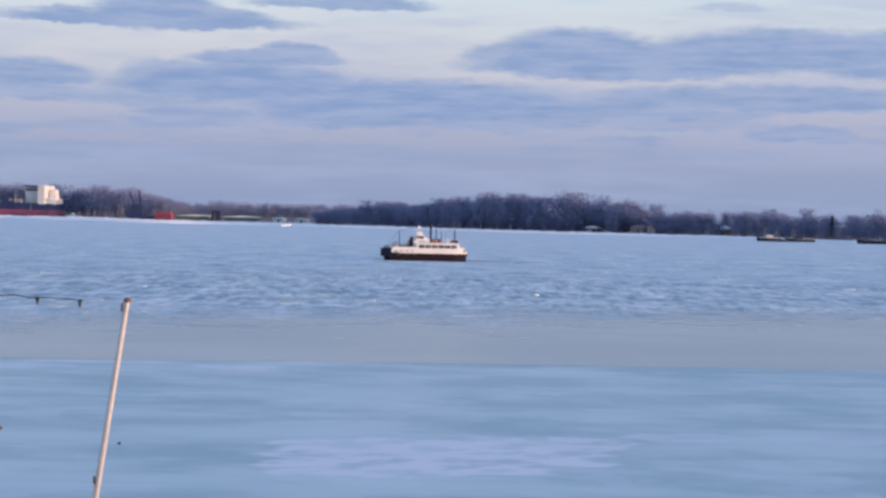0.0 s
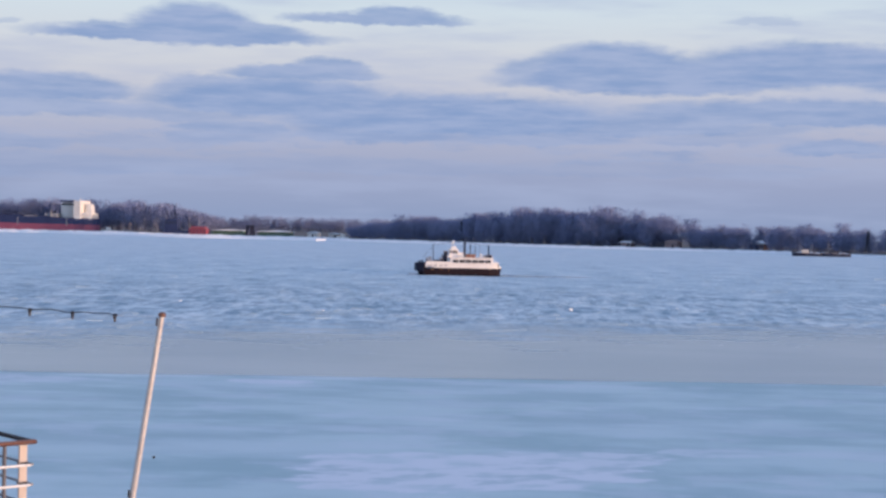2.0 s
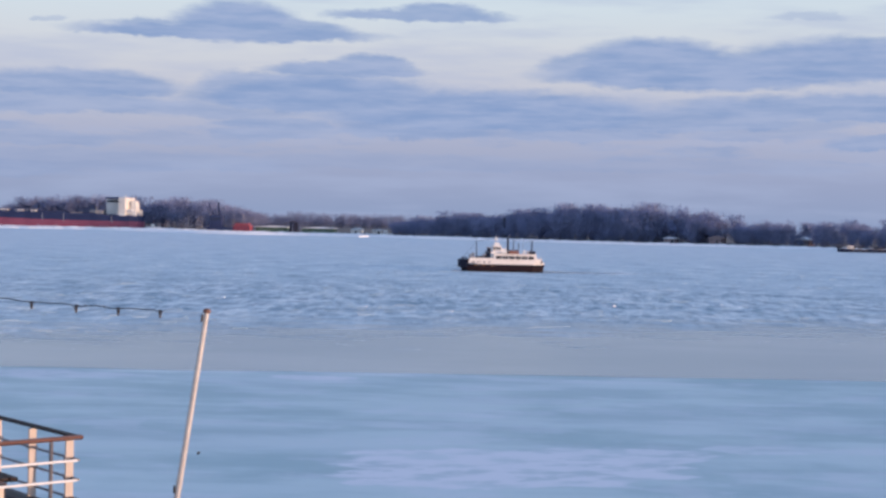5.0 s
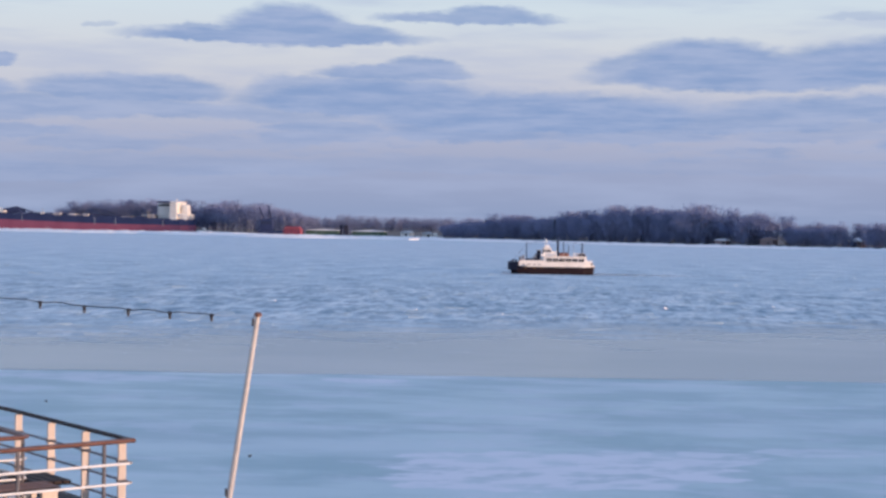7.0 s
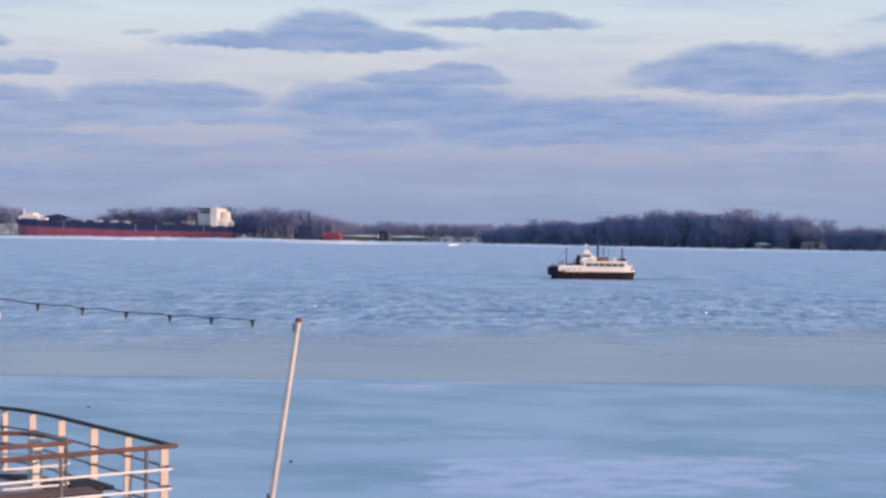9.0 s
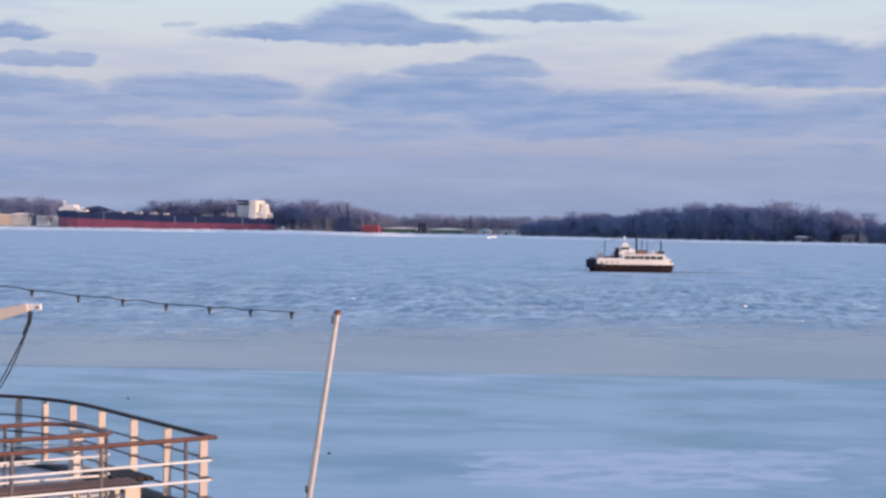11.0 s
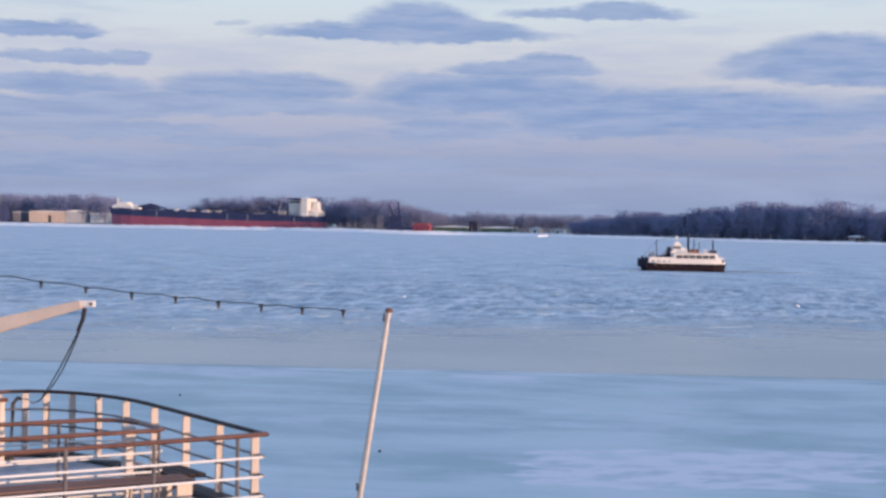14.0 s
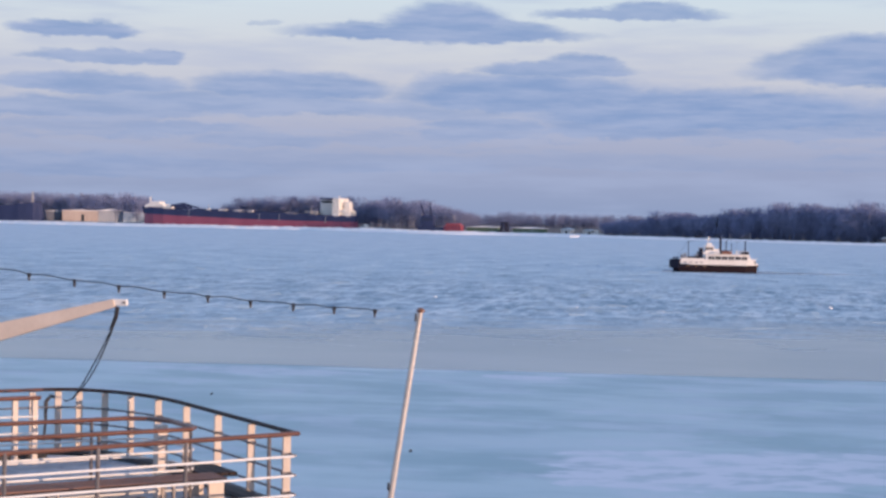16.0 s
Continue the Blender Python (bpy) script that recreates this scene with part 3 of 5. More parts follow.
# ---- excursion boat with the railed upper deck ----
def excursion_boat():
    """Local frame: x runs along the boat from its end rail inward, y across from the near to the far rail, z from the ice."""
    turn = math.degrees(math.atan2(-0.653, -0.757))
    boat = thing("excursion_boat", "white excursion boat with a railed open upper deck", "boat", (-5.49, 21.04, 0), turn)
    # local y here is negative of the far direction, because x points toward the viewer's left
    S = -1.0
    deck_z, rail_z, LONG, WIDE = 8.2, 9.2, 16.0, 6.36

    def plan(grow, long=LONG):
        pts = [(-grow, S * -grow), (-grow * 1.0, S * 3.4)]
        for k in range(9):
            a = k / 8 * math.pi / 2
            pts.append((1.3 - (1.3 + grow) * math.cos(a), S * (3.9 + (WIDE - 3.9 + grow) * math.sin(a))))
        pts += [(long, S * (WIDE + grow)), (long, S * -grow)]
        return pts

    def flat(z0, z1, grow):
        pts = plan(grow)
        return prism(pts if sum(a[0] * b[1] - b[0] * a[1] for a, b in zip(pts, pts[1:] + pts[:1])) > 0 else pts[::-1], z0, z1)

    part("upper_deck", flat(deck_z - 0.12, deck_z, 0.10), M_DECK, boat, "snow-dusted grey deck")
    part("deck_fascia", flat(deck_z - 0.42, deck_z - 0.125, 0.06), M_HULLWHITE, boat)
    part("cabin", flat(5.45, deck_z - 0.43, -0.6), M_HULLWHITE, boat, "white saloon wall")
    part("lower_deck", flat(5.25, 5.44, 1.3), M_DECK, boat)
    part("hull", flat(-0.2, 5.24, 1.15), M_HULLWHITE, boat, "white hull frozen into the ice")
    # edge coaming round the end of the deck
    rim = [p for p in plan(0.02)][0:11]
    part("waterway", tube([(x + 0.13, y, deck_z + 0.03) for x, y in rim], 0.2, 8, squash=0.25), M_BLACK, boat, "black deck edge")
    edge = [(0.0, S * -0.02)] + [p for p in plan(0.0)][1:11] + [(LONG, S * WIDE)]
    # end and far rail: wooden cap, lower bars dark with painted shade, flat cream posts
    # end and curve: darker copy of the varnished rail, its shade painted in
    part("top_rail", tube([(x, y, rail_z) for x, y in edge[:-1]], 0.046, 10, squash=0.6), M_RAILDARK, boat, "wooden hand rail with shade put into its colour")
    part("top_rail", tube([(x, y, rail_z) for x, y in edge[-2:]], 0.046, 10, squash=0.6), M_WOOD, boat, "varnished wooden hand rail")
    for h in (0.72, 0.47, 0.22):
        part("lower_rail", tube([(x + 0.02, y, deck_z + h) for x, y in edge], 0.016, 6), M_DARKMETAL, boat, "thin bar coloured dark for the shaded side")
    post_at = [(0.05, 0.19), (0.0, 1.39), (0.0, 2.51), (0.0, 3.66), (0.06, 4.62), (0.24, 5.3), (0.46, 5.84), (0.76, 6.18), (1.05, 6.33), (1.45, 6.36), (2.1, 6.36), (3.0, 6.36), (4.2, 6.36), (5.5, 6.36), (6.9, 6.36), (8.4, 6.36)]
    for i, (a, b) in enumerate(post_at):
        bm = block((-0.03, -0.05, deck_z), (0.03, 0.05, rail_z - 0.035), 0.006)
        bmesh.ops.transform(bm, matrix=pose(a + 0.0, S * b, 0, 0, 0, 78), verts=bm.verts)
        post = part("post", bm, M_CREAM, boat, "flat cream post")
        for h in (0.72, 0.47, 0.22):
            clip = block((-0.045, -0.065, deck_z + h - 0.018), (0.045, 0.065, deck_z + h + 0.018), 0.005)
            bmesh.ops.transform(clip, matrix=pose(a, S * b, 0, 0, 0, 78), verts=clip.verts)
            part("clamp", clip, M_DARKMETAL, post)
    # near side rail: wooden cap, white bars, thin posts
    part("top_rail", tube([(-0.02, 0, rail_z + 0.005), (0.2, 0, rail_z), (6, 0, rail_z - 0.07), (LONG, 0, rail_z - 0.12)], 0.052, 10, squash=0.6), M_WOOD, boat, "varnished wooden hand rail")
    for h in (0.72, 0.47, 0.22):
        part("lower_rail", tube([(0.06, S * -0.05, deck_z + h), (LONG, S * -0.05, deck_z + h - 0.12)], 0.017, 8), M_WHITE, boat, "white painted bar")
    for i in range(12):
        a = 0.40 + 1.13 * i
        part("thin_post", tube([(a, S * -0.03, deck_z), (a, S * -0.03, rail_z - 0.03)], 0.026, 8), M_DARKMETAL, boat, "thin grey steel post")
        part("post_flange", lathe([(0.07, 0), (0.07, 0.012), (0.035, 0.03)], 10, (a, S * -0.03, deck_z)), M_DARKMETAL, boat)

    # stairwell rail inside the deck
    well = [(8.5, S * 0.88), (1.06, S * 0.95), (0.98, S * 1.05), (0.98, S * 1.75), (1.15, S * 2.2), (1.4, S * 2.36), (8.5, S * 2.36)]
    part("stair_rail", tube([(x, y, rail_z) for x, y in well], 0.05, 10, squash=0.6), M_WOOD, boat, "varnished wooden stair rail")
    for h in (0.72, 0.47, 0.22):
        part("stair_bar", tube([(x, y, deck_z + h) for x, y in well], 0.016, 6), M_WHITE, boat)
    for x, y in [(1.06, 0.95), (2.3, 0.95), (3.6, 0.95), (4.9, 0.95), (6.2, 0.95), (1.9, 2.36), (3.2, 2.36), (4.5, 2.36)]:
        part("stair_post", tube([(x, S * y, deck_z), (x, S * y, rail_z - 0.03)], 0.024, 8), M_DARKMETAL, boat)
    part("newel_post", block((1.08, S * 1.76 - 0.09, deck_z), (1.22, S * 1.76 + 0.09, rail_z - 0.03), 0.01), M_CREAM, boat, "broad cream post")
    # dark hatch covering the stairs
    part("stair_hatch", block((1.6, S * 2.25, deck_z), (8.4, S * 1.05, deck_z + 0.14), 0.02), M_DARKMETAL, boat, "dark stair hatch with a raised edge")
    # second small rail by the far side
    top2 = [(1.68, S * 5.25), (6.5, S * 5.45)]
    part("locker_rail", tube([(x, y, rail_z + 0.0) for x, y in top2], 0.055, 10, squash=0.6), M_WOOD, boat)
    for a in (1.75, 2.05, 3.0, 4.2):
        part("locker_post", block((a - 0.04, S * 5.3 - 0.04, deck_z), (a + 0.04, S * 5.3 + 0.04, rail_z - 0.03), 0.006), M_CREAM, boat)
    for h in (0.72, 0.47):
        part("locker_bar", tube([(1.7, S * 5.27, deck_z + h), (6.5, S * 5.45, deck_z + h)], 0.016, 6), M_WHITE, boat)
    part("far_locker", block((1.4, S * 6.15, deck_z), (4.6, S * 5.75, deck_z + 0.12), 0.02), M_BLACK, boat, "low black deck locker")
    return boat


boat = excursion_boat()
BOAT = boat.matrix_world.copy()


def deck_bench():
    """Slatted wooden bench along the stair rail."""
    b = thing("deck_bench", "brown slatted wooden bench on the boat's upper deck", "bench")
    b.matrix_world = BOAT @ pose(0.78, -0.40, 8.16)
    for k in range(4):
        part("slat", block((0, -0.13 * k - 0.115, 0.42), (6.0, -0.13 * k, 0.47), 0.008), M_BENCH, b)
    for x in (0.7, 2.2, 4.1, 5.7):
        for y in (-0.09, -0.46):
            part("leg", block((x - 0.02, y, 0.0), (x + 0.02, y + 0.04, 0.42), 0.006), M_DARKMETAL, b)
    return b


deck_bench()


def corner_seat():
    """Short dark seat set across the end of the long bench."""
    b = thing("corner_seat", "short dark slatted seat on cream supports by the stair rail", "bench")
    b.matrix_world = BOAT @ pose(0.40, -0.93, 8.2)
    for k in range(4):
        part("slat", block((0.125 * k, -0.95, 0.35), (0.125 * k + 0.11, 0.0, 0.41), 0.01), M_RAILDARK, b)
    for y in (-0.16, -0.84):
        part("support", block((0.14, y, 0.0), (0.36, y + 0.06, 0.35), 0.01), M_CREAM, b, "cream painted support")


corner_seat()


def cargo_boom():
    """Cream derrick boom on its mast, with a slack rope from the tip to the far rail."""
    b = thing("cargo_boom", "cream painted derrick boom hung from a short mast", "boom", (-12.6, 21.0, 8.2))
    part("mast", lathe([(0.16, 0), (0.16, 0.1), (0.11, 0.14), (0.09, 3.6), (0.06, 3.66)], 14), M_CREAM, b)
    # beam: tapered box section from mast to tip
    p0, p1 = Vector((0.1, 0, 1.40)), Vector((4.66, 0, 2.615))
    way = (p1 - p0).normalized()
    up = Vector((-way.z, 0, way.x))
    bm = bmesh.new()
    rings = []
    for p, h, w in ((p0, 0.17, 0.10), (p0.lerp(p1, 0.6), 0.125, 0.085), (p1, 0.055, 0.06)):
        rings.append([bm.verts.new(p + up * (h * sy) + Vector((0, w * sx, 0))) for sx, sy in ((-1, -1), (1, -1), (1, 1), (-1, 1))])
    for a, c in zip(rings, rings[1:]):
        for k in range(4):
            bm.faces.new((a[k], a[(k + 1) % 4], c[(k + 1) % 4], c[k]))
    bm.faces.new(rings[0][::-1])
    bm.faces.new(rings[-1])
    bmesh.ops.bevel(bm, geom=list(bm.edges), offset=0.012, segments=2, affect="EDGES")
    part("beam", bm, M_CREAM, b)
    tip = bmesh.new()
    block((4.62, -0.03, 2.58), (4.83, 0.03, 2.665), 0.01, tip)
    fit = part("tip_fitting", tip, M_WHITE, b, "pale steel tip plate")
    part("pin", tube([(4.79, -0.045, 2.62), (4.79, 0.045, 2.62)], 0.016, 8), M_BLACK, fit)
    part("shackle", tube([(4.69, 0, 2.56), (4.66, 0.02, 2.42), (4.58, 0.05, 2.26)], [0.03, 0.028, 0.02], 8), M_BLACK, b)
    # two slack strands down to the far rail
    a, c = Vector((4.66, 0.02, 2.38)), Vector((2.42, 4.15, 0.86))
    for off in (-0.012, 0.014):
        pts = []
        for k in range(17):
            u = k / 16
            p = a.lerp(c, u)
            p.z -= 0.10 * math.sin(u * math.pi) * (1 + off * 3)
            p.x += off * math.sin(u * math.pi) * 2
            pts.append(p)
        pts += [c + Vector((-0.12, 0.02, -0.05)), c + Vector((-0.24, 0.03, 0.02)), c + Vector((-0.26, 0.0, -0.5))]
        part("rope", tube(pts, 0.011, 6), M_ROPE, b)
    part("rope_tail", tube([c + Vector((-0.24, 0.0, 0.0)), c + Vector((-0.36, 0.0, 0.03)), c + Vector((-0.44, 0.0, -0.06)), c + Vector((-0.45, 0.0, -0.4)), c + Vector((-0.47, 0.0, -0.68))], [0.02, 0.03, 0.035, 0.024, 0.02], 8), M_ROPE, b, "dark rope end made fast on the rail")


cargo_boom()


def flag_pole():
    p = thing("flag_pole", "bare leaning galvanised pole with a worn pink-grey finish", "pole", (-4.675, 21.0, 5.43))
    top = Vector((0.775, 0, 5.40))
    part("pole_tube", tube([(0, 0, 0), top * 0.5, top], [0.045, 0.041, 0.034], 14), M_POLE, p)
    part("cap", lathe([(0.036, -0.03), (0.05, -0.02), (0.05, 0.01), (0.025, 0.03)], 12, top), M_WOOD, p, "rusty brown cap")
    part("pulley", tube([top + Vector((-0.05, -0.05, -0.04)), top + Vector((-0.055, -0.06, -0.14))], 0.014, 6), M_BLACK, p)
    part("cleat", block(tuple(top * 0.585 + Vector((-0.058, -0.05, -0.05))), tuple(top * 0.585 + Vector((-0.034, -0.025, 0.05))), 0.008), M_BLACK, p)
    part("foot", lathe([(0.14, -0.02), (0.14, 0.04), (0.08, 0.09)], 12), M_DARKMETAL, p)


flag_pole()


def light_string():
    s = thing("light_string", "black festoon cable with small hanging bulbs above the deck", "string lights")
    lamps = [(-12.5, 11.62), (-11.3, 11.45), (-10.4, 11.325), (-9.755, 11.24), (-9.135, 11.16), (-8.505, 11.09), (-7.896, 11.03), (-7.277, 10.97), (-6.69, 10.93), (-6.12, 10.885), (-5.555, 10.855), (-5.02, 10.83), (-4.49, 10.81)]
    pts = []
    for (x0, z0), (x1, z1) in zip(lamps, lamps[1:]):
        for k in range(6):
            u = k / 6
            pts.append((x0 + (x1 - x0) * u, 21.0, z0 + (z1 - z0) * u + 0.016 * math.sin(u * math.pi) + 0.006 * math.sin(u * 9 + x0 * 5)))
    pts.append((lamps[-1][0], 21.0, lamps[-1][1]))
    part("cable", tube(pts, 0.008, 6), M_BLACK, s)
    part("end_wire", tube([pts[-1], (-4.2, 21.0, 10.80), (-3.93, 21.0, 10.81)], 0.0018, 5), M_POLE, s, "hair-thin steel end wire")
    for x, z in lamps[1:]:
        sock = part("socket", lathe([(0.018, -0.05), (0.022, -0.012), (0.04, 0.004), (0.016, 0.02)], 10, (x, 21.0, z)), M_BLACK, s, "black lamp holder")
        part("bulb", lathe([(0.008, -0.085), (0.016, -0.075), (0.017, -0.06), (0.012, -0.045)], 10, (x, 21.0, z)), M_BULB, sock, "unlit clear bulb")


light_string()


# ---- the car ferry out on the ice ----
def ferry():
    """Local frame: x from the bow ramp (0) to the stern (22), y away from the viewer, z up from the water."""
    f = thing("car_ferry", "small white and oxblood car ferry with tall dark stacks", "ferry", (-15.2, 419.5, 0), 5.0)
    f.scale.z = 1.14
    W = 7.0
    out = [(0.6, 1.6), (2.0, 0.4), (4.5, 0.0), (18.5, 0.0), (20.6, 0.6), (21.5, 2.0), (21.5, W - 2), (20.6, W - 0.6), (18.5, W), (4.5, W), (2.0, W - 0.4), (0.6, W - 1.6)]

    def ring(z, grow, rake):
        return [(11 + (x - 11) * rake, 3.5 + (y - 3.5) * grow, z + 0.0016 * (x - 12) ** 2 * (z > 0.5)) for x, y in out]

    hull = bmesh.new()
    rows = [[hull.verts.new(p) for p in ring(z, g, r)] for z, g, r in ((-0.3, 0.9, 0.95), (0.4, 0.96, 0.98), (1.3, 1.0, 1.0))]
    for a, b in zip(rows, rows[1:]):
        for k in range(12):
            hull.faces.new((a[k], a[(k + 1) % 12], b[(k + 1) % 12], b[k]))
    hull.faces.new(rows[0][::-1])
    hull.faces.new(rows[-1])
    part("hull", hull, M_F_HULL, f, "dark oxblood hull")
    part("rubbing_strake", tube([(x, y, z - 0.02) for x, y, z in ring(1.3, 1.02, 1.01)[1:8]], 0.13, 6), M_F_DARK, f, "black rubbing strake")
    bw = bmesh.new()
    lo, hi = [bw.verts.new(p) for p in ring(1.32, 0.99, 1.0)[2:10]], [bw.verts.new((x, y, z + 0.42)) for x, y, z in ring(1.32, 0.99, 1.0)[2:10]]
    for k in range(8):
        bw.faces.new((lo[k], lo[(k + 1) % 8], hi[(k + 1) % 8], hi[k]))
    bw.faces.new(lo[::-1])
    bw.faces.new(hi)
    part("bulwark", bw, M_F_WHITE, f, "white bulwark")
    ramp_p = part("bow_ramp", prism([(0.0, 1.8), (0.6, 1.0), (2.0, 0.35), (2.6, 0.5), (2.6, W - 0.5), (2.0, W - 0.35), (0.6, W - 1.0), (0.0, W - 1.8)], 0.7, 2.5), M_F_DARK, f, "raised black bow ramp")
    part("ramp_horn", block((0.7, 1.0, 2.5), (1.3, 1.6, 3.1), 0.12, top=(0.6, 0.6)), M_F_DARK, ramp_p)
    part("ramp_horn", block((1.7, 4.2, 2.5), (2.2, 4.8, 2.95), 0.1), M_F_DARK, ramp_p)
    for k in range(6):
        x = 2.9 + 1.05 * k
        part("fender_pad", block((x, 0.02 - 0.12, 1.05), (x + 0.42, 0.2, 1.42), 0.03), M_F_AMBER if k % 2 else M_F_DARK, f, "worn fender pad")
    part("deck_side", block((2.4, 0.08, 1.7), (8.6, 0.28, 2.85), 0.03, top=(0.92, 1)), M_F_WHITE, f)
    part("deck_side", block((2.6, W - 0.28, 1.75), (8.6, W - 0.08, 2.85), 0.03), M_F_WHITE, f)
    # solid grey blocks carry the shade of openings in the side
    for x, w in ((3.1, 0.9), (4.5, 0.9), (5.9, 0.8), (7.2, 0.7)):
        part("freeing_port", block((x, 0.05, 1.78), (x + w, 0.2, 2.12), 0.04), M_F_GREY, f, "grey block coloured as a shaded opening in the bulwark")
    part("stowed_gear", block((6.2, 0.5, 2.3), (7.1, 1.2, 3.35), 0.15, top=(0.7, 0.8)), M_F_DARK, f, "dark gear stowed on the car deck")
    part("stowed_gear", block((2.9, 0.6, 2.3), (3.6, 1.2, 3.2), 0.15, top=(0.6, 0.8)), M_F_GREY, f)
    for x, y0, h, w in ((3.6, 1.0, 3.3, 0.45), (4.9, 0.6, 3.1, 0.5), (5.9, 1.4, 3.6, 0.35)):
        part("winch_post", block((x, y0, 1.7), (x + w, y0 + w, h), 0.05), M_F_GREY, f)
    for x, y0 in ((3.0, 1.4), (5.4, 1.8)):
        part("winch", lathe([(0.35, 0), (0.35, 0.25), (0.2, 0.3), (0.2, 0.8), (0.35, 0.85), (0.35, 1.2)], 12, (x, y0, 1.75)), M_F_DARK, f)
    part("parked_crate", block((4.2, 2.2, 1.7), (6.4, 4.2, 3.2), 0.15, top=(0.7, 0.9)), M_F_DARK, f, "dark load on the car deck")
    # cabin with six windows
    cabin = part("cabin", block((8.3, 0.15, 1.75), (19.6, W - 0.15, 3.7), 0.14, top=(0.94, 0.96)), M_F_WHITE, f, "white passenger cabin")
    for k in range(6):
        x = 9.35 + 1.6 * k
        w = part("window", block((x, 0.06, 2.66), (x + 1.3, 0.36, 3.34), 0.06), M_GLASS, cabin, "dark window")
        part("window_bar", block((x + 0.61, 0.03, 2.66), (x + 0.69, 0.1, 3.34)), M_F_WHITE, w)
    part("cabin_roof", block((8.5, 0.1, 3.7), (19.4, W - 0.1, 3.82), 0.04), M_F_WHITE, f)
    part("stern_house", block((19.3, 0.9, 1.7), (21.0, W - 0.9, 2.75), 0.14, top=(0.8, 0.95)), M_F_WHITE, f)
    part("stern_bitts", lathe([(0.18, 0), (0.18, 0.5), (0.26, 0.55), (0.26, 0.65)], 10, (20.7, 1.0, 1.7)), M_F_DARK, f)
    # wheelhouse
    wh = part("wheelhouse", block((8.4, 1.6, 3.8), (10.7, 5.2, 5.45), 0.1, top=(0.93, 0.95)), M_F_WHITE, f, "white wheelhouse")
    for k in range(3):
        part("window", block((8.65 + 0.66 * k, 1.58, 4.65), (9.15 + 0.66 * k, 1.8, 5.2), 0.03), M_GLASS, wh)
    part("wheelhouse_roof", block((8.2, 1.4, 5.45), (10.9, 5.4, 5.58), 0.04), M_F_WHITE, wh)
    part("monkey_island", block((8.9, 2.2, 5.58), (10.2, 4.4, 6.2), 0.06), M_F_WHITE, wh)
    part("radar_mast", tube([(9.4, 3.5, 6.1), (9.4, 3.5, 7.2)], 0.07, 8), M_F_GREY, f)
    part("radar", block((8.8, 3.4, 6.75), (10.0, 3.6, 6.92), 0.04), M_F_WHITE, f, "white radar bar")
    part("stair_tower", block((7.1, 1.2, 1.8), (8.0, 3.0, 5.0), 0.08), M_F_DARK, f, "dark stair tower")
    part("tower_cap", block((6.9, 1.0, 5.0), (8.2, 3.2, 5.15), 0.03), M_F_GREY, f)
    part("life_raft", tube([(11.0, 0.9, 4.15), (12.0, 0.9, 4.15)], 0.28, 10), M_F_WHITE, f, "white raft canister")
    part("roof_locker", block((12.7, 1.0, 3.8), (15.0, 3.0, 4.45), 0.08), M_RUST, f, "rust-red roof locker")
    part("roof_vent", lathe([(0.2, 0), (0.2, 0.5), (0.32, 0.55), (0.32, 0.75), (0.15, 0.85)], 10, (16.3, 1.5, 3.8)), M_F_WHITE, f)
    part("roof_box", block((16.9, 1.2, 3.8), (17.5, 2.2, 4.4), 0.06), M_F_GREY, f)
    part("life_boat", tube([(17.7, 1.3, 4.2), (18.0, 1.3, 4.12), (18.9, 1.3, 4.12), (19.2, 1.3, 4.2)], [0.1, 0.36, 0.36, 0.1], 10), M_F_DARK, f)
    part("stack", lathe([(0.28, 0), (0.25, 3.3), (0.31, 3.35), (0.31, 3.5), (0.2, 3.55)], 14, (12.3, 2.5, 3.8)), M_F_DARK, f, "tall black exhaust stack")
    part("stack", lathe([(0.12, 0), (0.11, 2.8), (0.15, 2.85), (0.15, 2.95)], 10, (13.7, 2.5, 3.8)), M_F_DARK, f, "thin black exhaust stack")
    part("stack", lathe([(0.08, 0), (0.07, 2.4)], 10, (15.0, 2.5, 3.8)), M_F_DARK, f)
    part("antenna", tube([(16.2, 3.0, 3.8), (16.2, 3.0, 6.4)], 0.04, 6), M_F_GREY, f)
    for x, z0, z1 in ((18.3, 3.8, 6.7), (4.4, 1.75, 6.5)):
        m = part("ramp_mast", tube([(x, 1.2, z0), (x, 1.2, z1)], [0.12, 0.08], 8), M_F_DARK, f, "dark ramp hoist mast")
        part("ramp_mast", tube([(x + 0.3, W - 1.2, z0), (x + 0.3, W - 1.2, z1)], [0.12, 0.08], 8), M_F_DARK, f)
        part("cross_bar", tube([(x, 1.2, z1 - 0.15), (x + 0.3, W - 1.2, z1 - 0.15)], 0.06, 8), M_F_DARK, m)
    part("funnel_casing", block((12.0, 1.6, 3.8), (14.9, 3.6, 4.65), 0.08, top=(0.95, 0.9)), M_F_DARK, f, "soot-black exhaust casing")
    part("capstan_house", block((17.6, 1.6, 3.8), (19.0, 3.4, 4.5), 0.1, top=(0.85, 0.9)), M_F_DARK, f, "dark hoist housing")
    part("chart_room", block((10.6, 1.9, 3.8), (12.0, 5.0, 4.9), 0.1, top=(0.9, 0.95)), M_F_WHITE, f, "cream deck cabin abaft the wheelhouse")
    part("bridge_step", block((7.9, 1.0, 3.0), (8.9, 5.8, 4.2), 0.1), M_F_WHITE, f)
    part("mast_light", lathe([(0.12, 0), (0.3, 0.1), (0.3, 0.35), (0.1, 0.45)], 10, (9.4, 3.5, 7.0)), M_F_WHITE, f, "white masthead lamp")
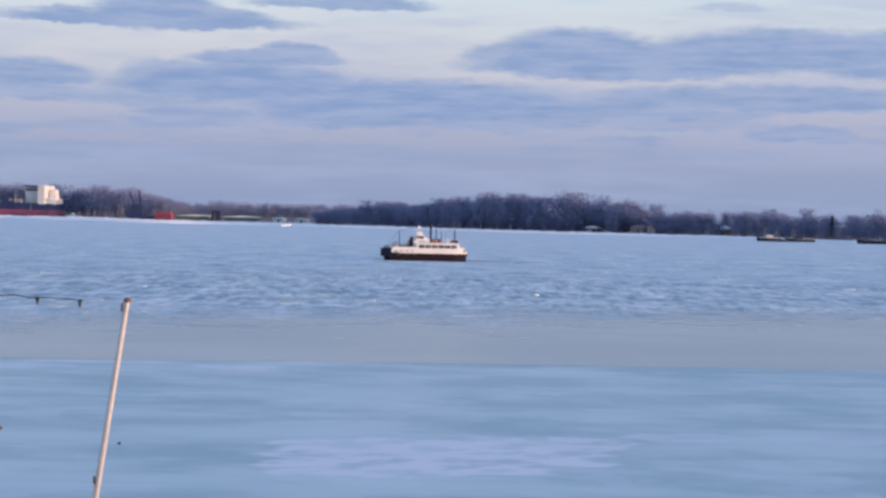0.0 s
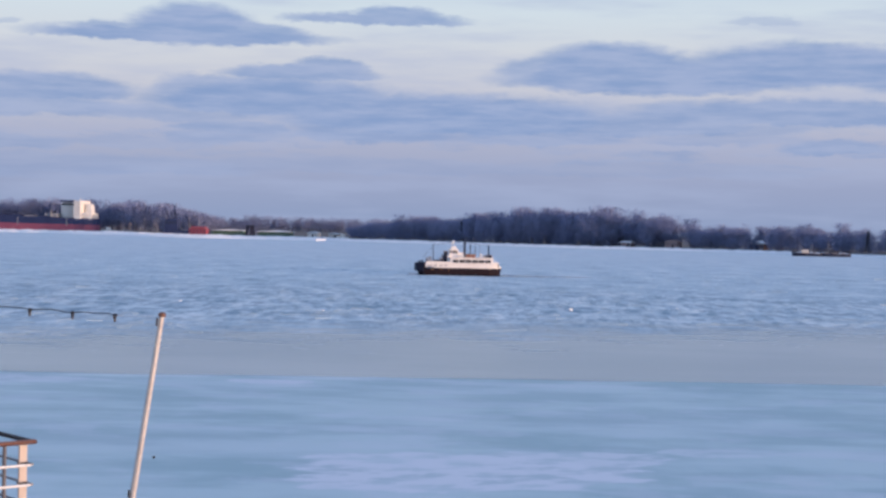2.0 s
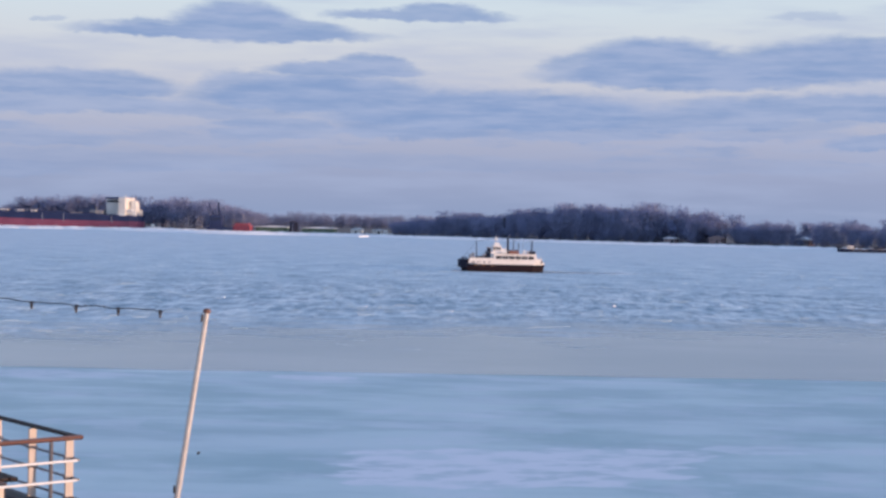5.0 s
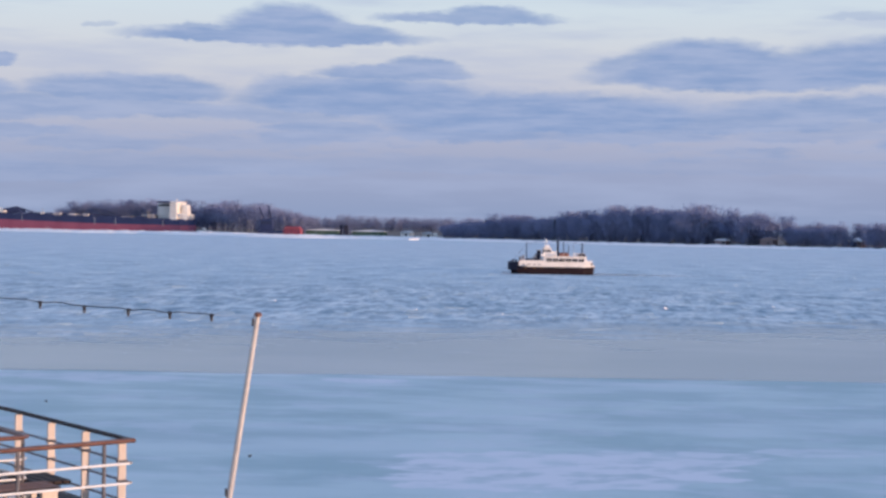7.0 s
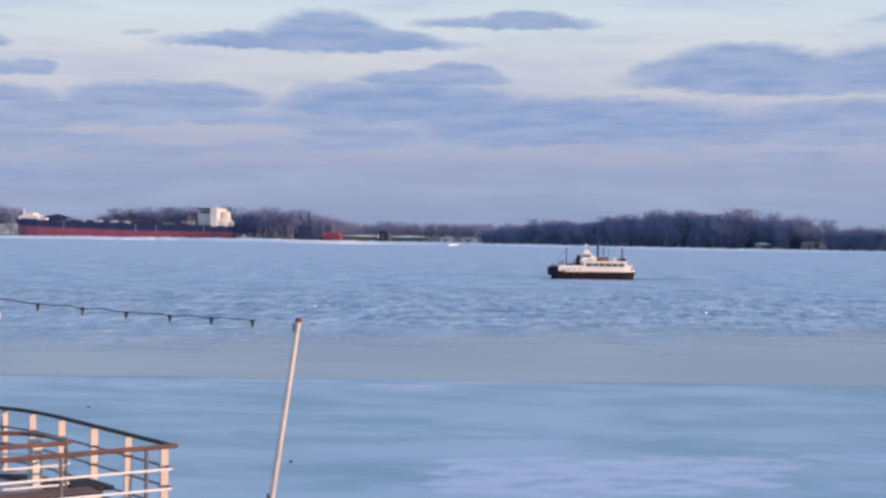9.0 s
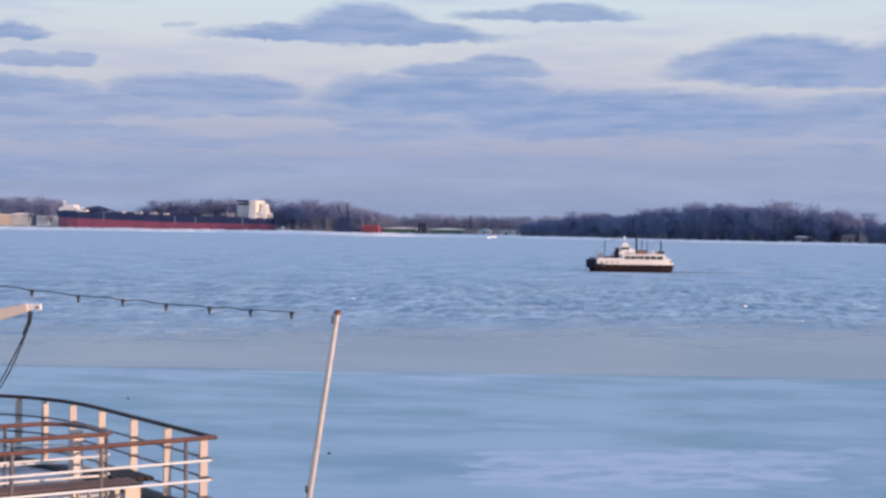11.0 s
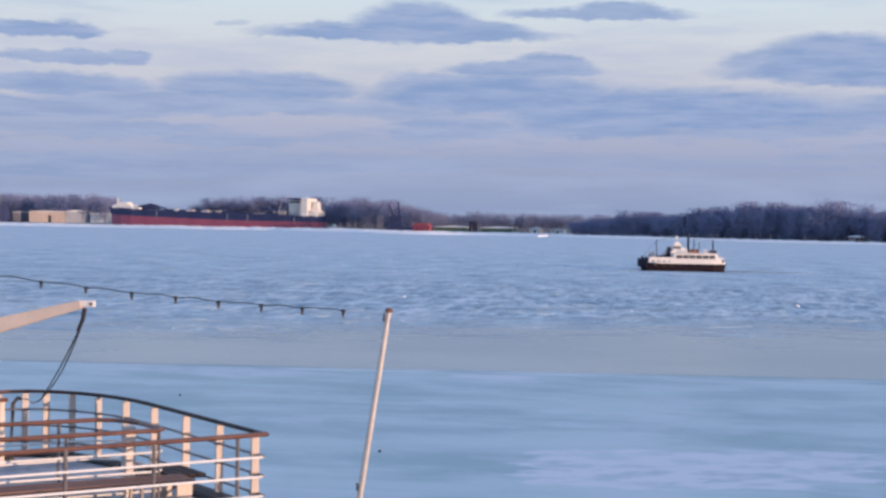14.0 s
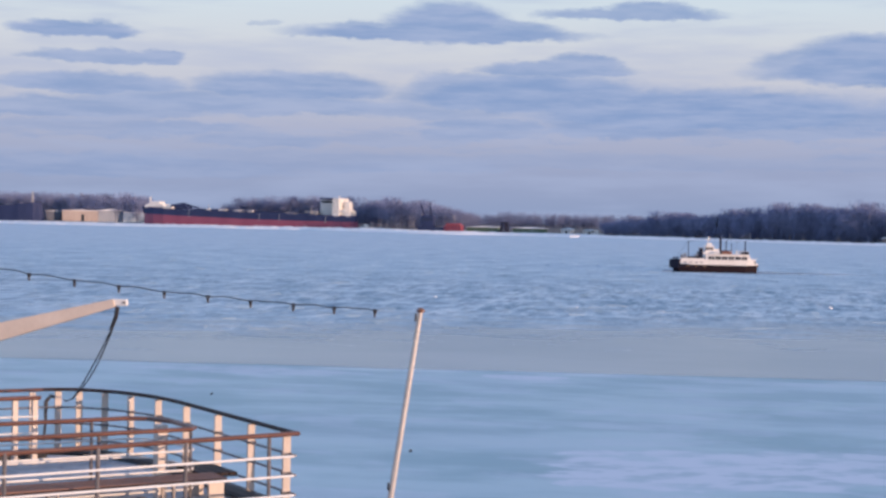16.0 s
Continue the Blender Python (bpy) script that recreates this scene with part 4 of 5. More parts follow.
    for x, y0, z1 in ((2.9, 2.0, 3.6), (3.7, 3.0, 3.9), (6.3, 1.2, 3.7), (6.9, 2.6, 4.3)):
        part("vent_cowl", lathe([(0.18, 0), (0.18, z1 - 2.3), (0.34, z1 - 2.1), (0.34, z1 - 1.8), (0.12, z1 - 1.7)], 10, (x, y0, 1.75)), M_F_GREY, f)
    part("aerial_wire", tube([(4.4, 1.2, 6.45), (9.4, 3.5, 7.1)], 0.03, 5), M_F_DARK, f)
    part("stern_rail", tube([(19.4, 0.5, 3.0), (20.8, 1.0, 3.0), (21.3, 2.2, 3.0)], 0.04, 6), M_F_WHITE, f)
    part("stay", tube([(4.4, 1.2, 6.4), (1.2, 1.4, 2.9)], 0.025, 5), M_F_DARK, f)
    part("stay", tube([(9.4, 3.5, 7.0), (12.3, 2.5, 7.0)], 0.02, 5), M_F_DARK, f)
    part("stay", tube([(12.3, 2.5, 6.9), (18.3, 1.2, 6.5)], 0.02, 5), M_F_DARK, f)
    for k in range(8):
        part("roof_stanchion", tube([(11.4 + k * 1.1, 0.25, 3.78), (11.4 + k * 1.1, 0.25, 4.5)], 0.022, 5), M_F_WHITE, f)
    part("roof_rail", tube([(11.3, 0.25, 4.5), (19.2, 0.25, 4.5)], 0.022, 5), M_F_WHITE, f)
    # track of open water round and behind the hull
    rg = random.Random(4)
    n = 44
    lo = [(-17.0 + k * 1.3, 413.5 - rg.random() * 1.6 + max(0, k - 16) * 0.42) for k in range(n)]
    verts = [(x, y, 0.012) for x, y in lo] + [(x, y + 14.0 * max(0.1, 1 - max(0, k - 19) / 20), 0.012) for k, (x, y) in enumerate(lo)]
    ob = raw("water_track", verts, [(k, k + 1, n + k + 1, n + k) for k in range(n - 1)], M_WATER)
    tagged(ob, "narrow dark lead of open water cut by the ferry", "water", kind="structure")


ferry()


# ---- moored freighter ----
def loft(sections, closed_ends=True):
    """A hull skin through cross-sections, each a list of the same number of points."""
    bm = bmesh.new()
    rows = [[bm.verts.new(p) for p in s] for s in sections]
    for a, b in zip(rows, rows[1:]):
        for k in range(len(a) - 1):
            bm.faces.new((a[k], b[k], b[k + 1], a[k + 1]))
    if closed_ends:
        bm.faces.new(rows[0])
        bm.faces.new(rows[-1][::-1])
    return bm


def hull_band(stations, z_of_lo, z_of_hi, flare):
    """One colour band of a hull: stations of (x, half-breadth); heights by position."""
    secs = []
    for x, hb in stations:
        lo, hi = z_of_lo(x), z_of_hi(x)
        secs.append([(x, -hb, lo), (x - flare(x), -hb - 0.02, hi), (x - flare(x), hb + 0.02, hi), (x, hb, lo)])
    return loft(secs)


def freighter():
    """Local frame: x from bow (0) to stern (226), y away from the viewer."""
    s = thing("cargo_ship", "long black and red bulk carrier moored at the snowy bank", "ship", (-588.5, 1641, 0), -9.5)
    s.scale.x = 1.025
    L, B = 226.0, 14.0
    st = [(0, 0.5), (3, 4), (8, 8), (16, 11.5), (28, 13.6), (45, B), (120, B), (185, B), (205, 13), (216, 10.5), (223, 7), (226, 4)]
    red = lambda x: 11.0 - 4.6 * min(x / 150, 1) ** 0.8
    top = lambda x: 16.6 - 4.4 * (x / L) + (1.2 if x < 20 else 0)
    fl = lambda x: 3.0 if x < 1 else (2.0 if x < 4 else 0.0)
    part("lower_hull", hull_band(st, lambda x: -0.5, red, lambda x: 0.0), M_SHIP_RED, s, "rust-streaked red lower hull")
    part("upper_hull", hull_band(st, lambda x: red(x) + 0.01, top, fl), M_SHIP_BLACK, s, "black upper hull")
    # forecastle
    fc = part("forecastle", block((4, -8, 17.0), (26, 8, 20.6), 0.3, top=(0.86, 0.95)), M_SHIP_WHITE, s, "cream forecastle house")
    part("fore_house", block((8, -6, 20.4), (20, 6, 23.2), 0.3, top=(0.9, 0.95)), M_SHIP_WHITE, fc)
    part("fore_bulwark", block((26, -11.5, 16.2), (36, 11.5, 18.2), 0.2), M_SHIP_WHITE, fc)
    part("fore_mast", tube([(6.5, 0, 18), (6.5, 0, 28)], [0.9, 0.45], 8), M_SHIP_WHITE, s, "white foremast")
    part("mast_yard", tube([(6.5, -3, 25.5), (6.5, 3, 25.5)], 0.25, 6), M_SHIP_WHITE, s)
    # black unloading gear on the fore deck
    g = part("unloader_tower", block((28, -6, 16.0), (52, 6, 20.6), 0.5, top=(0.55, 0.9)), M_SHIP_BLACK, s, "black unloading gear")
    part("unloader_arm", tube([(31, 0, 19.6), (43, 0, 21.4), (60, 0, 17.2)], [0.8, 1.0, 0.6], 8), M_SHIP_BLACK, g)
    # hatches, small deck houses
    for k in range(9):
        x = 58 + 14 * k
        h = part("hatch_cover", block((x, -9, top(x) - 0.6), (x + 11, 9, top(x) + 0.9), 0.15), M_SHIP_GREY if k % 4 == 3 else M_SHIP_BLACK, s)
        part("hatch_rib", block((x + 5.2, -9.1, top(x) + 0.9), (x + 5.8, 9.1, top(x) + 1.2)), M_SHIP_BLACK, h)
    for x, w in ((74, 3), (87, 8), (104, 6), (118, 5)):
        part("deck_house", block((x, -12, top(x) - 0.6), (x + w, -8, top(x) + 1.5), 0.2), M_SHIP_WHITE, s)
    part("deck_mast", tube([(75, -9, top(75)), (75, -9, top(75) + 6)], 0.3, 6), M_SHIP_GREY, s)
    for x in (56, 131, 152, 200):
        part("draft_mark", block((x, -B - 0.12, red(x) - 1.2), (x + 0.5, -B + 0.2, top(x) - 0.7)), M_SHIP_GREY, s, "pale hull ladder")
    part("gunwale_rail", tube([(x, -B + 0.3, top(x) + 1.0) for x in range(40, 205, 15)], 0.12, 5), M_SHIP_BLACK, s)
    # aft house: lit block at the ship's side, shaded recess ahead of it
    h = part("aft_house", block((206, -12.5, 11.6), (213, 12.5, 29.0), 0.3, top=(0.97, 0.97)), M_SHIP_WHITE, s, "tall cream superstructure")
    for d in range(5):
        z = 14.2 + 2.9 * d
        part("deck_edge", block((205.8, -12.7, z), (213.2, 12.7, z + 0.25)), M_SHIP_WHITE, h)
        for k in range(3):
            part("porthole", block((207.2 + 2.0 * k, -12.62, z + 1.2), (207.7 + 2.0 * k, -12.2, z + 1.8), 0.06), M_GLASS, h)
    r = part("fore_recess", block((190, -3.0, 11.6), (206, 12, 27.5), 0.3), M_SHIP_WHITE, s, "shaded forward part of the superstructure")
    part("bridge_wing", block((193, -12.5, 27.6), (206, 12.5, 29.2), 0.2), M_SHIP_BLACK, s, "dark bridge wing")
    part("bridge_window", block((191, -3.2, 24.4), (205, -2.8, 26.2), 0.05), M_GLASS, r)
    part("aft_mast", tube([(208, 0, 29), (208, 0, 31.5)], 0.4, 6), M_SHIP_WHITE, s)
    part("rescue_boat", tube([(214, -11, 17), (215.5, -11, 16.6), (219.5, -11, 16.6), (221, -11, 17)], [0.3, 1.2, 1.2, 0.3], 10), M_SHIP_WHITE, s, "white rescue boat")
    part("after_house", block((211, -9, 11.6), (222, 9, 17.2), 0.3), M_SHIP_WHITE, s)
    part("funnel", block((214, -4.5, 17), (221, 4.5, 26.0), 0.5, top=(0.7, 0.9)), M_SHIP_WHITE, s, "cream funnel")
    part("low_house", block((176, -8, 12.2), (189, 8, 16.5), 0.3), M_SHIP_GREY, s)
    part("crane_post", tube([(183, -9, 13), (183, -9, 20)], 0.5, 8), M_SHIP_GREY, s)


freighter()


def dark_ship():
    s = thing("dark_ship", "dark blue-black laid-up ship with a single mast", "ship", (-868, 1722, 0), -6.0)
    L = 146.0
    st = [(0, 3), (8, 9), (25, 11), (120, 11), (136, 8), (143, 4), (L, 0.8)]
    top = lambda x: 12.0 + 9.5 * max(0, (x - 50) / 96) ** 1.3
    part("hull", hull_band(st, lambda x: -0.5, top, lambda x: 5.0 if x > 145 else (4.0 if x > 142 else 0.0)), M_SHIP_BLACK, s, "black hull with a high bow")
    part("bow_mast", tube([(131, 0, 18), (131, 0, 32)], [1.2, 0.8], 8), M_SHIP_GREY, s, "pale bow mast")
    part("deck_house", block((20, -8, 11), (38, 8, 20), 0.4), M_SHIP_GREY, s)
    for k in range(5):
        part("hatch_cover", block((46 + 14 * k, -7, top(46 + 14 * k) - 0.5), (57 + 14 * k, 7, top(52 + 14 * k) + 1.0), 0.2), M_SHIP_GREY, s)


dark_ship()


# ---- harbour buildings and craft ----
def shed(name, label, x, y, w, d, h, wall, roof=None, rise=1.5, bays=5, rz=-9.0, door=True, windows=True):
    b = thing(name, label, "building", (x, y, 2.0), rz)
    part("wall", block((0, 0, -1.5), (w, d, h), 0.05), wall, b)
    bm = bmesh.new()
    pts = [(-0.6, h), (w + 0.6, h), (w + 0.6, h + 0.35), (w / 2, h + rise + 0.35), (-0.6, h + 0.35)]
    lo = [bm.verts.new((px, -0.5, pz)) for px, pz in pts]
    hi = [bm.verts.new((px, d + 0.5, pz)) for px, pz in pts]
    bm.faces.new(lo)
    bm.faces.new(hi[::-1])
    for i in range(5):
        bm.faces.new((lo[i], hi[i], hi[(i + 1) % 5], lo[(i + 1) % 5]))
    part("roof", bm, roof or M_ROOF, b)
    for k in range(bays):
        x0 = w * (k + (0.3 if windows else 0.7)) / bays
        if door and k == bays // 2:
            part("door", block((x0, -0.12, -1.4), (x0 + w / bays * 0.55, 0.1, h * 0.62), 0.05), M_GLASS, b, "dark loading door")
        elif windows:
            part("window", block((x0, -0.08, h * 0.45), (x0 + w / bays * 0.4, 0.1, h * 0.7), 0.04), M_GLASS, b)
    return b


shed("warehouse", "tan clad dockside warehouse with a dark loading door", -709.8, 1722, 38, 24, 10.4, M_TAN, M_ROOF, 0.8, 7, 22, True, False)
shed("warehouse", "pale grey corrugated warehouse with a snowy arched roof", -674.4, 1736, 28, 30, 10.8, M_SHED, M_ROOF, 2.0, 3, 20, False, False)
shed("warehouse", "low shed with shade-blue walls and a snow-covered roof beside the ship", -648.5, 1740, 26, 22, 8.8, M_SHADEBLUE, M_ROOF, 1.0, 3, 22, False, False)
shed("warehouse", "small dark shed with a snow-covered roof beside the ship", -729, 1725, 16.5, 14, 9.2, M_SLATE, M_ROOF, 0.6, 2, 22, False, False)
shed("boat_shed", "long low green shed with a snowy roof", -228, 1450, 28, 12, 2.4, M_GREEN, M_ROOF, 0.9, 6, -8, False)
shed("boat_shed", "low green boathouse with a snowy roof", -186, 1434, 28, 12, 2.2, M_GREEN, M_ROOF, 0.9, 6, -8, False)
shed("cottage", "small white waterside cottage with snow on its roof", -142, 1412, 9, 7, 1.9, M_SHIP_WHITE, M_ROOF, 1.0, 3, -20, True)
shed("cottage", "small white waterside cottage with snow on its roof", -122, 1392, 7, 6, 1.5, M_SHIP_WHITE, M_ROOF, 0.8, 2, -20, True)
shed("house", "pinkish brick house at the edge of the woods", 125, 1135, 9, 8, 2.3, M_BRICK, M_BRICK, 1.6, 4, -30)
shed("house", "small brown shed by the shore", 97, 1154, 8, 6, 1.6, M_BRICK, M_ROOF, 0.8, 2, -30)
shed("house", "low house half hidden in the trees", 178, 1112, 10, 8, 2.6, M_BRICK, M_ROOF, 1.8, 3, -35)


def derrick_barge():
    b = thing("derrick_barge", "dark derrick barge with two raised crane legs", "barge", (-268, 1443, 0), -6)
    part("hull", block((-2, 0, -0.3), (22, 12, 3.6), 0.2), M_SHIP_BLACK, b)
    hs = part("machine_house", block((0.5, 1, 3.6), (12, 9, 13.6), 0.3, top=(0.92, 0.95)), M_SHIP_BLACK, b, "dark machine house")
    for k in range(4):
        part("window", block((1.4 + 2.6 * k, 0.95, 9.6), (2.8 + 2.6 * k, 1.4, 11.2), 0.05), M_GLASS, hs)
    for x0, x1 in ((3.5, -0.6), (9.0, 8.0)):
        leg = part("crane_leg", tube([(x0 - 0.9, 3, 13), (x1, 3, 24.0)], [0.45, 0.3], 6), M_SHIP_BLACK, b, "lattice crane leg")
        part("crane_chord", tube([(x0 + 0.9, 3, 13), (x1 + 0.25, 3, 24.0)], [0.45, 0.3], 6), M_SHIP_BLACK, leg)
        for k in range(5):
            u = k / 5
            zz = 13 + 11 * u
            part("lattice", tube([(x0 - 0.9 + (x1 - x0 + 0.9) * u, 3, zz), (x0 + 0.9 + (x1 + 0.25 - x0 - 0.9) * (u + 0.18), 3, zz + 2)], 0.12, 5), M_SHIP_BLACK, leg)
    part("boom_head", block((7.2, 2.4, 23.4), (8.8, 3.6, 24.8), 0.1), M_SHIP_BLACK, b)


derrick_barge()


def red_barge():
    b = thing("red_barge", "bright red steel barge moored on the ice edge", "barge", (-246, 1438, 0), -8)
    part("hull", block((0, 0, -0.3), (15.5, 9, 5.6), 0.3, top=(1.0, 1.0)), M_BARGE_RED, b)
    part("coaming", block((1.5, 1, 5.6), (13.8, 8, 7.4), 0.2), M_BARGE_RED, b)
    part("deck_plate", block((0.2, 0.2, 5.6), (15.3, 8.8, 5.75)), M_RUST, b)
    for k in range(5):
        part("fender", block((1.2 + 3.1 * k, -0.3, 1.0), (1.8 + 3.1 * k, 0.1, 5.0), 0.08), M_F_DARK, b)


red_barge()


def mooring_dolphin(x, y, h, w, label):
    d = thing("mooring_dolphin", label, "dolphin", (x, y, 0))
    for k in range(5):
        a = k * math.tau / 5
        part("pile", tube([(math.cos(a) * w * 0.5, math.sin(a) * w * 0.5, -0.3), (math.cos(a) * w * 0.35, math.sin(a) * w * 0.35, h)], w * 0.13, 8), M_F_DARK, d)
    part("pile_cap", lathe([(w * 0.5, h - 0.6), (w * 0.55, h), (w * 0.4, h + 0.4)], 12), M_F_DARK, d)


mooring_dolphin(-192, 1427, 9.0, 7.0, "dark cluster of timber mooring piles")


def marina_pole():
    p = thing("marina_pole", "slender pale pole standing at the marina", "pole", (0, 0, 0))
    part("shaft", tube([(0, 0, -1), (0, 0, 14)], [0.15, 0.09], 7), M_POLE, p)
    part("arm", tube([(-0.9, 0, 12.6), (0.9, 0, 12.6)], 0.08, 5), M_POLE, p)
    return tagged(p, group="marina poles")


mp = marina_pole()
mp.matrix_basis = pose(-346, 1640, 2)
rg = random.Random(21)
for k in range(1, 13):
    x = -346 + 8.6 * k + rg.uniform(-2.5, 2.5)
    copy_thing(mp, pose(x, max(shore_y(x), 1440) + rg.uniform(12, 28), 1.5, 0, 0, rg.uniform(0, 90)) @ Matrix.Diagonal((1, 1, rg.uniform(0.7, 1.05), 1)))


def jetty():
    j = thing("jetty", "low dark timber jetty along the snowy bank", "jetty", (-345, 1588, 0), -35)
    part("walkway", block((0, 0, 1.2), (110, 3, 1.6), 0.05), M_LAND, j)
    for k in range(14):
        part("pile", tube([(2 + 8 * k, 0.4, -0.3), (2 + 8 * k, 0.4, 2.2)], 0.25, 7), M_F_DARK, j)


jetty()


def small_boat(name, label, x, y, length, hull, house, rz, masts=0, tall=4.3):
    b = thing(name, label, "boat", (x, y, 0), rz)
    w = length * 0.14
    st = [(0, 0.2), (length * 0.12, w * 0.6), (length * 0.35, w), (length * 0.85, w), (length, w * 0.75)]
    part("hull", hull_band(st, lambda q: -0.2, lambda q: 1.5 + 0.5 * (1 - q / length), lambda q: 0.4 if q < 1 else 0.0), hull, b)
    part("sheer_strake", tube([(q, -hb - 0.05, 1.5 + 0.5 * (1 - q / length)) for q, hb in st], 0.1, 6), M_F_GREY, b)
    h = part("deck_house", block((length * 0.3, -w * 0.6, 1.4), (length * 0.56, w * 0.6, tall), 0.12, top=(0.9, 0.9)), house, b)
    for k in range(3):
        q = length * (0.34 + 0.09 * k)
        part("window", block((q, -w * 0.6 - 0.04, 2.3 if tall > 3 else 1.9), (q + length * 0.05, -w * 0.55 + 0.1, 2.8 if tall > 3 else 2.35), 0.03), M_GLASS, h)
    part("fore_hatch", block((length * 0.14, -w * 0.35, 1.5), (length * 0.24, w * 0.35, 2.2), 0.08), M_F_GREY, b)
    part("aft_gear", block((length * 0.7, -w * 0.4, 1.4), (length * 0.82, w * 0.4, 2.3), 0.1, top=(0.7, 0.8)), M_F_GREY, b)
    for k in range(masts):
        q = length * (0.25 + 0.4 * k)
        part("mast", tube([(q, 0, 1.4), (q, 0, 7.5 - k)], 0.12, 6), M_SHIP_GREY, b)
    return b


small_boat("work_boat", "white and dark work boat frozen in by the bank", 169.5, 915, 15.5, M_F_DARK, M_SHIP_WHITE, -4, 2, 3.4)
small_boat("work_boat", "dark low tug frozen in beside a jetty", 184.5, 914, 16, M_F_DARK, M_F_DARK, 5, 1, 3.0)
small_boat("launch", "long white-topped launch with a dark hull", 219.5, 898, 24, M_F_HULL, M_SHIP_WHITE, -20, 0, 2.4)
small_boat("launch", "small white launch beneath the dark bank", -112, 1352, 12, M_SHIP_WHITE, M_SHIP_WHITE, -30)
small_boat("launch", "small white launch moored near the freighter's stern", -352, 1584, 14, M_SHIP_WHITE, M_SHIP_WHITE, -12)


# ---- bare winter trees ----
def bare_tree(rg, h, spread, twigs, limbs=9):
    """Vertices and faces of a leafless tree: trunk and limbs, and its twigs apart."""
    tv, tf, wv, wf = [], [], [], []

    def stick(a, b, ra, rb):
        way = (b - a)
        side = way.cross(Vector((0.3, 1, 0.2))).normalized()
        up = side.cross(way).normalized()
        k = len(tv)
        for p, r in ((a, ra), (b, rb)):
            for q in range(4):
                tv.append(tuple(p + side * (math.cos(q * math.pi / 2) * r) + up * (math.sin(q * math.pi / 2) * r)))
        tf.extend([(k + q, k + (q + 1) % 4, k + 4 + (q + 1) % 4, k + 4 + q) for q in range(4)])

    trunk = [Vector((0, 0, -1.0))]
    for k in range(1, 5):
        trunk.append(Vector((rg.uniform(-0.03, 0.03) * h, rg.uniform(-0.03, 0.03) * h, h * 0.8 * k / 4)))
    for k in range(4):
        stick(trunk[k], trunk[k + 1], h * 0.02 * (1 - 0.2 * k), h * 0.02 * (0.8 - 0.2 * k) + 0.02)
    tips = []
    for k in range(limbs):
        u = rg.uniform(0.2, 0.95)
        a = trunk[0].lerp(trunk[4], u)
        ang = rg.uniform(0, math.tau)
        reach = spread * rg.uniform(0.5, 1.0) * (1.15 - 0.6 * abs(u - 0.55))
        b = a + Vector((math.cos(ang) * reach, math.sin(ang) * reach, h * rg.uniform(0.10, 0.34)))
        b.z = min(b.z, h * rg.uniform(0.9, 1.0))
        stick(a, b, h * 0.008, h * 0.003)
        tips += [(a.lerp(b, q), b) for q in (0.45, 0.7, 0.9)]
    tips.append((trunk[4], Vector((0, 0, h))))
    per = max(1, twigs // len(tips))
    for a, b in tips:
        for _ in range(per):
            c = a + Vector((rg.gauss(0, 1) * spread * 0.24, rg.gauss(0, 1) * spread * 0.24, max(-2, min(1.4, rg.gauss(0.1, 1))) * h * 0.085))
            d = Vector((rg.uniform(-1, 1), rg.uniform(-1, 1), rg.uniform(0.0, 1.5))).normalized() * rg.uniform(0.8, 2.2)
            wd = Vector((rg.uniform(-1, 1), rg.uniform(-1, 1), rg.uniform(-0.3, 0.3))).normalized() * rg.uniform(0.08, 0.22)
            if c.z < h * 0.08 or c.z > h * 0.97:
                continue
            k = len(wv)
            wv.extend([tuple(c - wd), tuple(c + wd), tuple(c + d)])
            wf.append((k, k + 1, k + 2))
    return tv, tf, wv, wf


def tree_height(x):
    """Height of the far woods along the bank, in metres."""
    pts = [(-2000, 24), (-760, 27), (-640, 26), (-610, 14), (-560, 12), (-500, 24), (-430, 25), (-352, 24), (-290, 24), (-268, 19), (-235, 13), (-200, 13), (-120, 9), (-104, 12), (-75, 17), (-45, 19), (-10, 20), (15, 22), (45, 26), (70, 26), (100, 26), (122, 23), (150, 17), (185, 15), (215, 15), (240, 15), (290, 17), (700, 17)]
    for (x0, h0), (x1, h1) in zip(pts, pts[1:]):
        if x0 <= x <= x1:
            return h0 + (h1 - h0) * (x - x0) / (x1 - x0)
    return 16


def woods(name, label, spots, seed, twigs, material_twig):
    """Far woods as one mass of separate leafless trees."""
    rg = random.Random(seed)
    kinds = [bare_tree(rg, 1.0 * 20, 6.8, twigs, 12) for _ in range(7)]
    tv, tf, wv, wf = [], [], [], []
    for x, y, z, h in spots:
        a, b, c, d = kinds[rg.randrange(7)]
        k, ang = h / 20, rg.uniform(0, math.tau)
        kw = k * rg.uniform(0.85, 1.2)
        rot = np.array([[math.cos(ang) * kw, -math.sin(ang) * kw, 0], [math.sin(ang) * kw, math.cos(ang) * kw, 0], [0, 0, k]])
        for src_v, src_f, dv, df in ((a, b, tv, tf), (c, d, wv, wf)):
            off = len(dv)
            dv.extend(map(tuple, (np.array(src_v) @ rot.T + (x, y, z)).tolist()))
            df.extend([tuple(i + off for i in f) for f in src_f])
    wood = thing(name, label, "woods", kind="stuff")
    tagged(raw("branches", tv, tf, M_HAZE_BARK, wood), kind="stuff")
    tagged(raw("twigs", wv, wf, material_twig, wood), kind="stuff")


rg = random.Random(8)
island, harbour, distant, brush = [], [], [], []
for k in range(680):
    x = -104 + 450 * rg.random()
    back_off = rg.uniform(3, 75)
    clump = 0.95 + 0.22 * noise.noise((x * 0.05, back_off * 0.01, 4)) + rg.uniform(-0.22, 0.05)
    island.append((x, shore_y(x) + back_off, 0.6, tree_height(x) * clump))
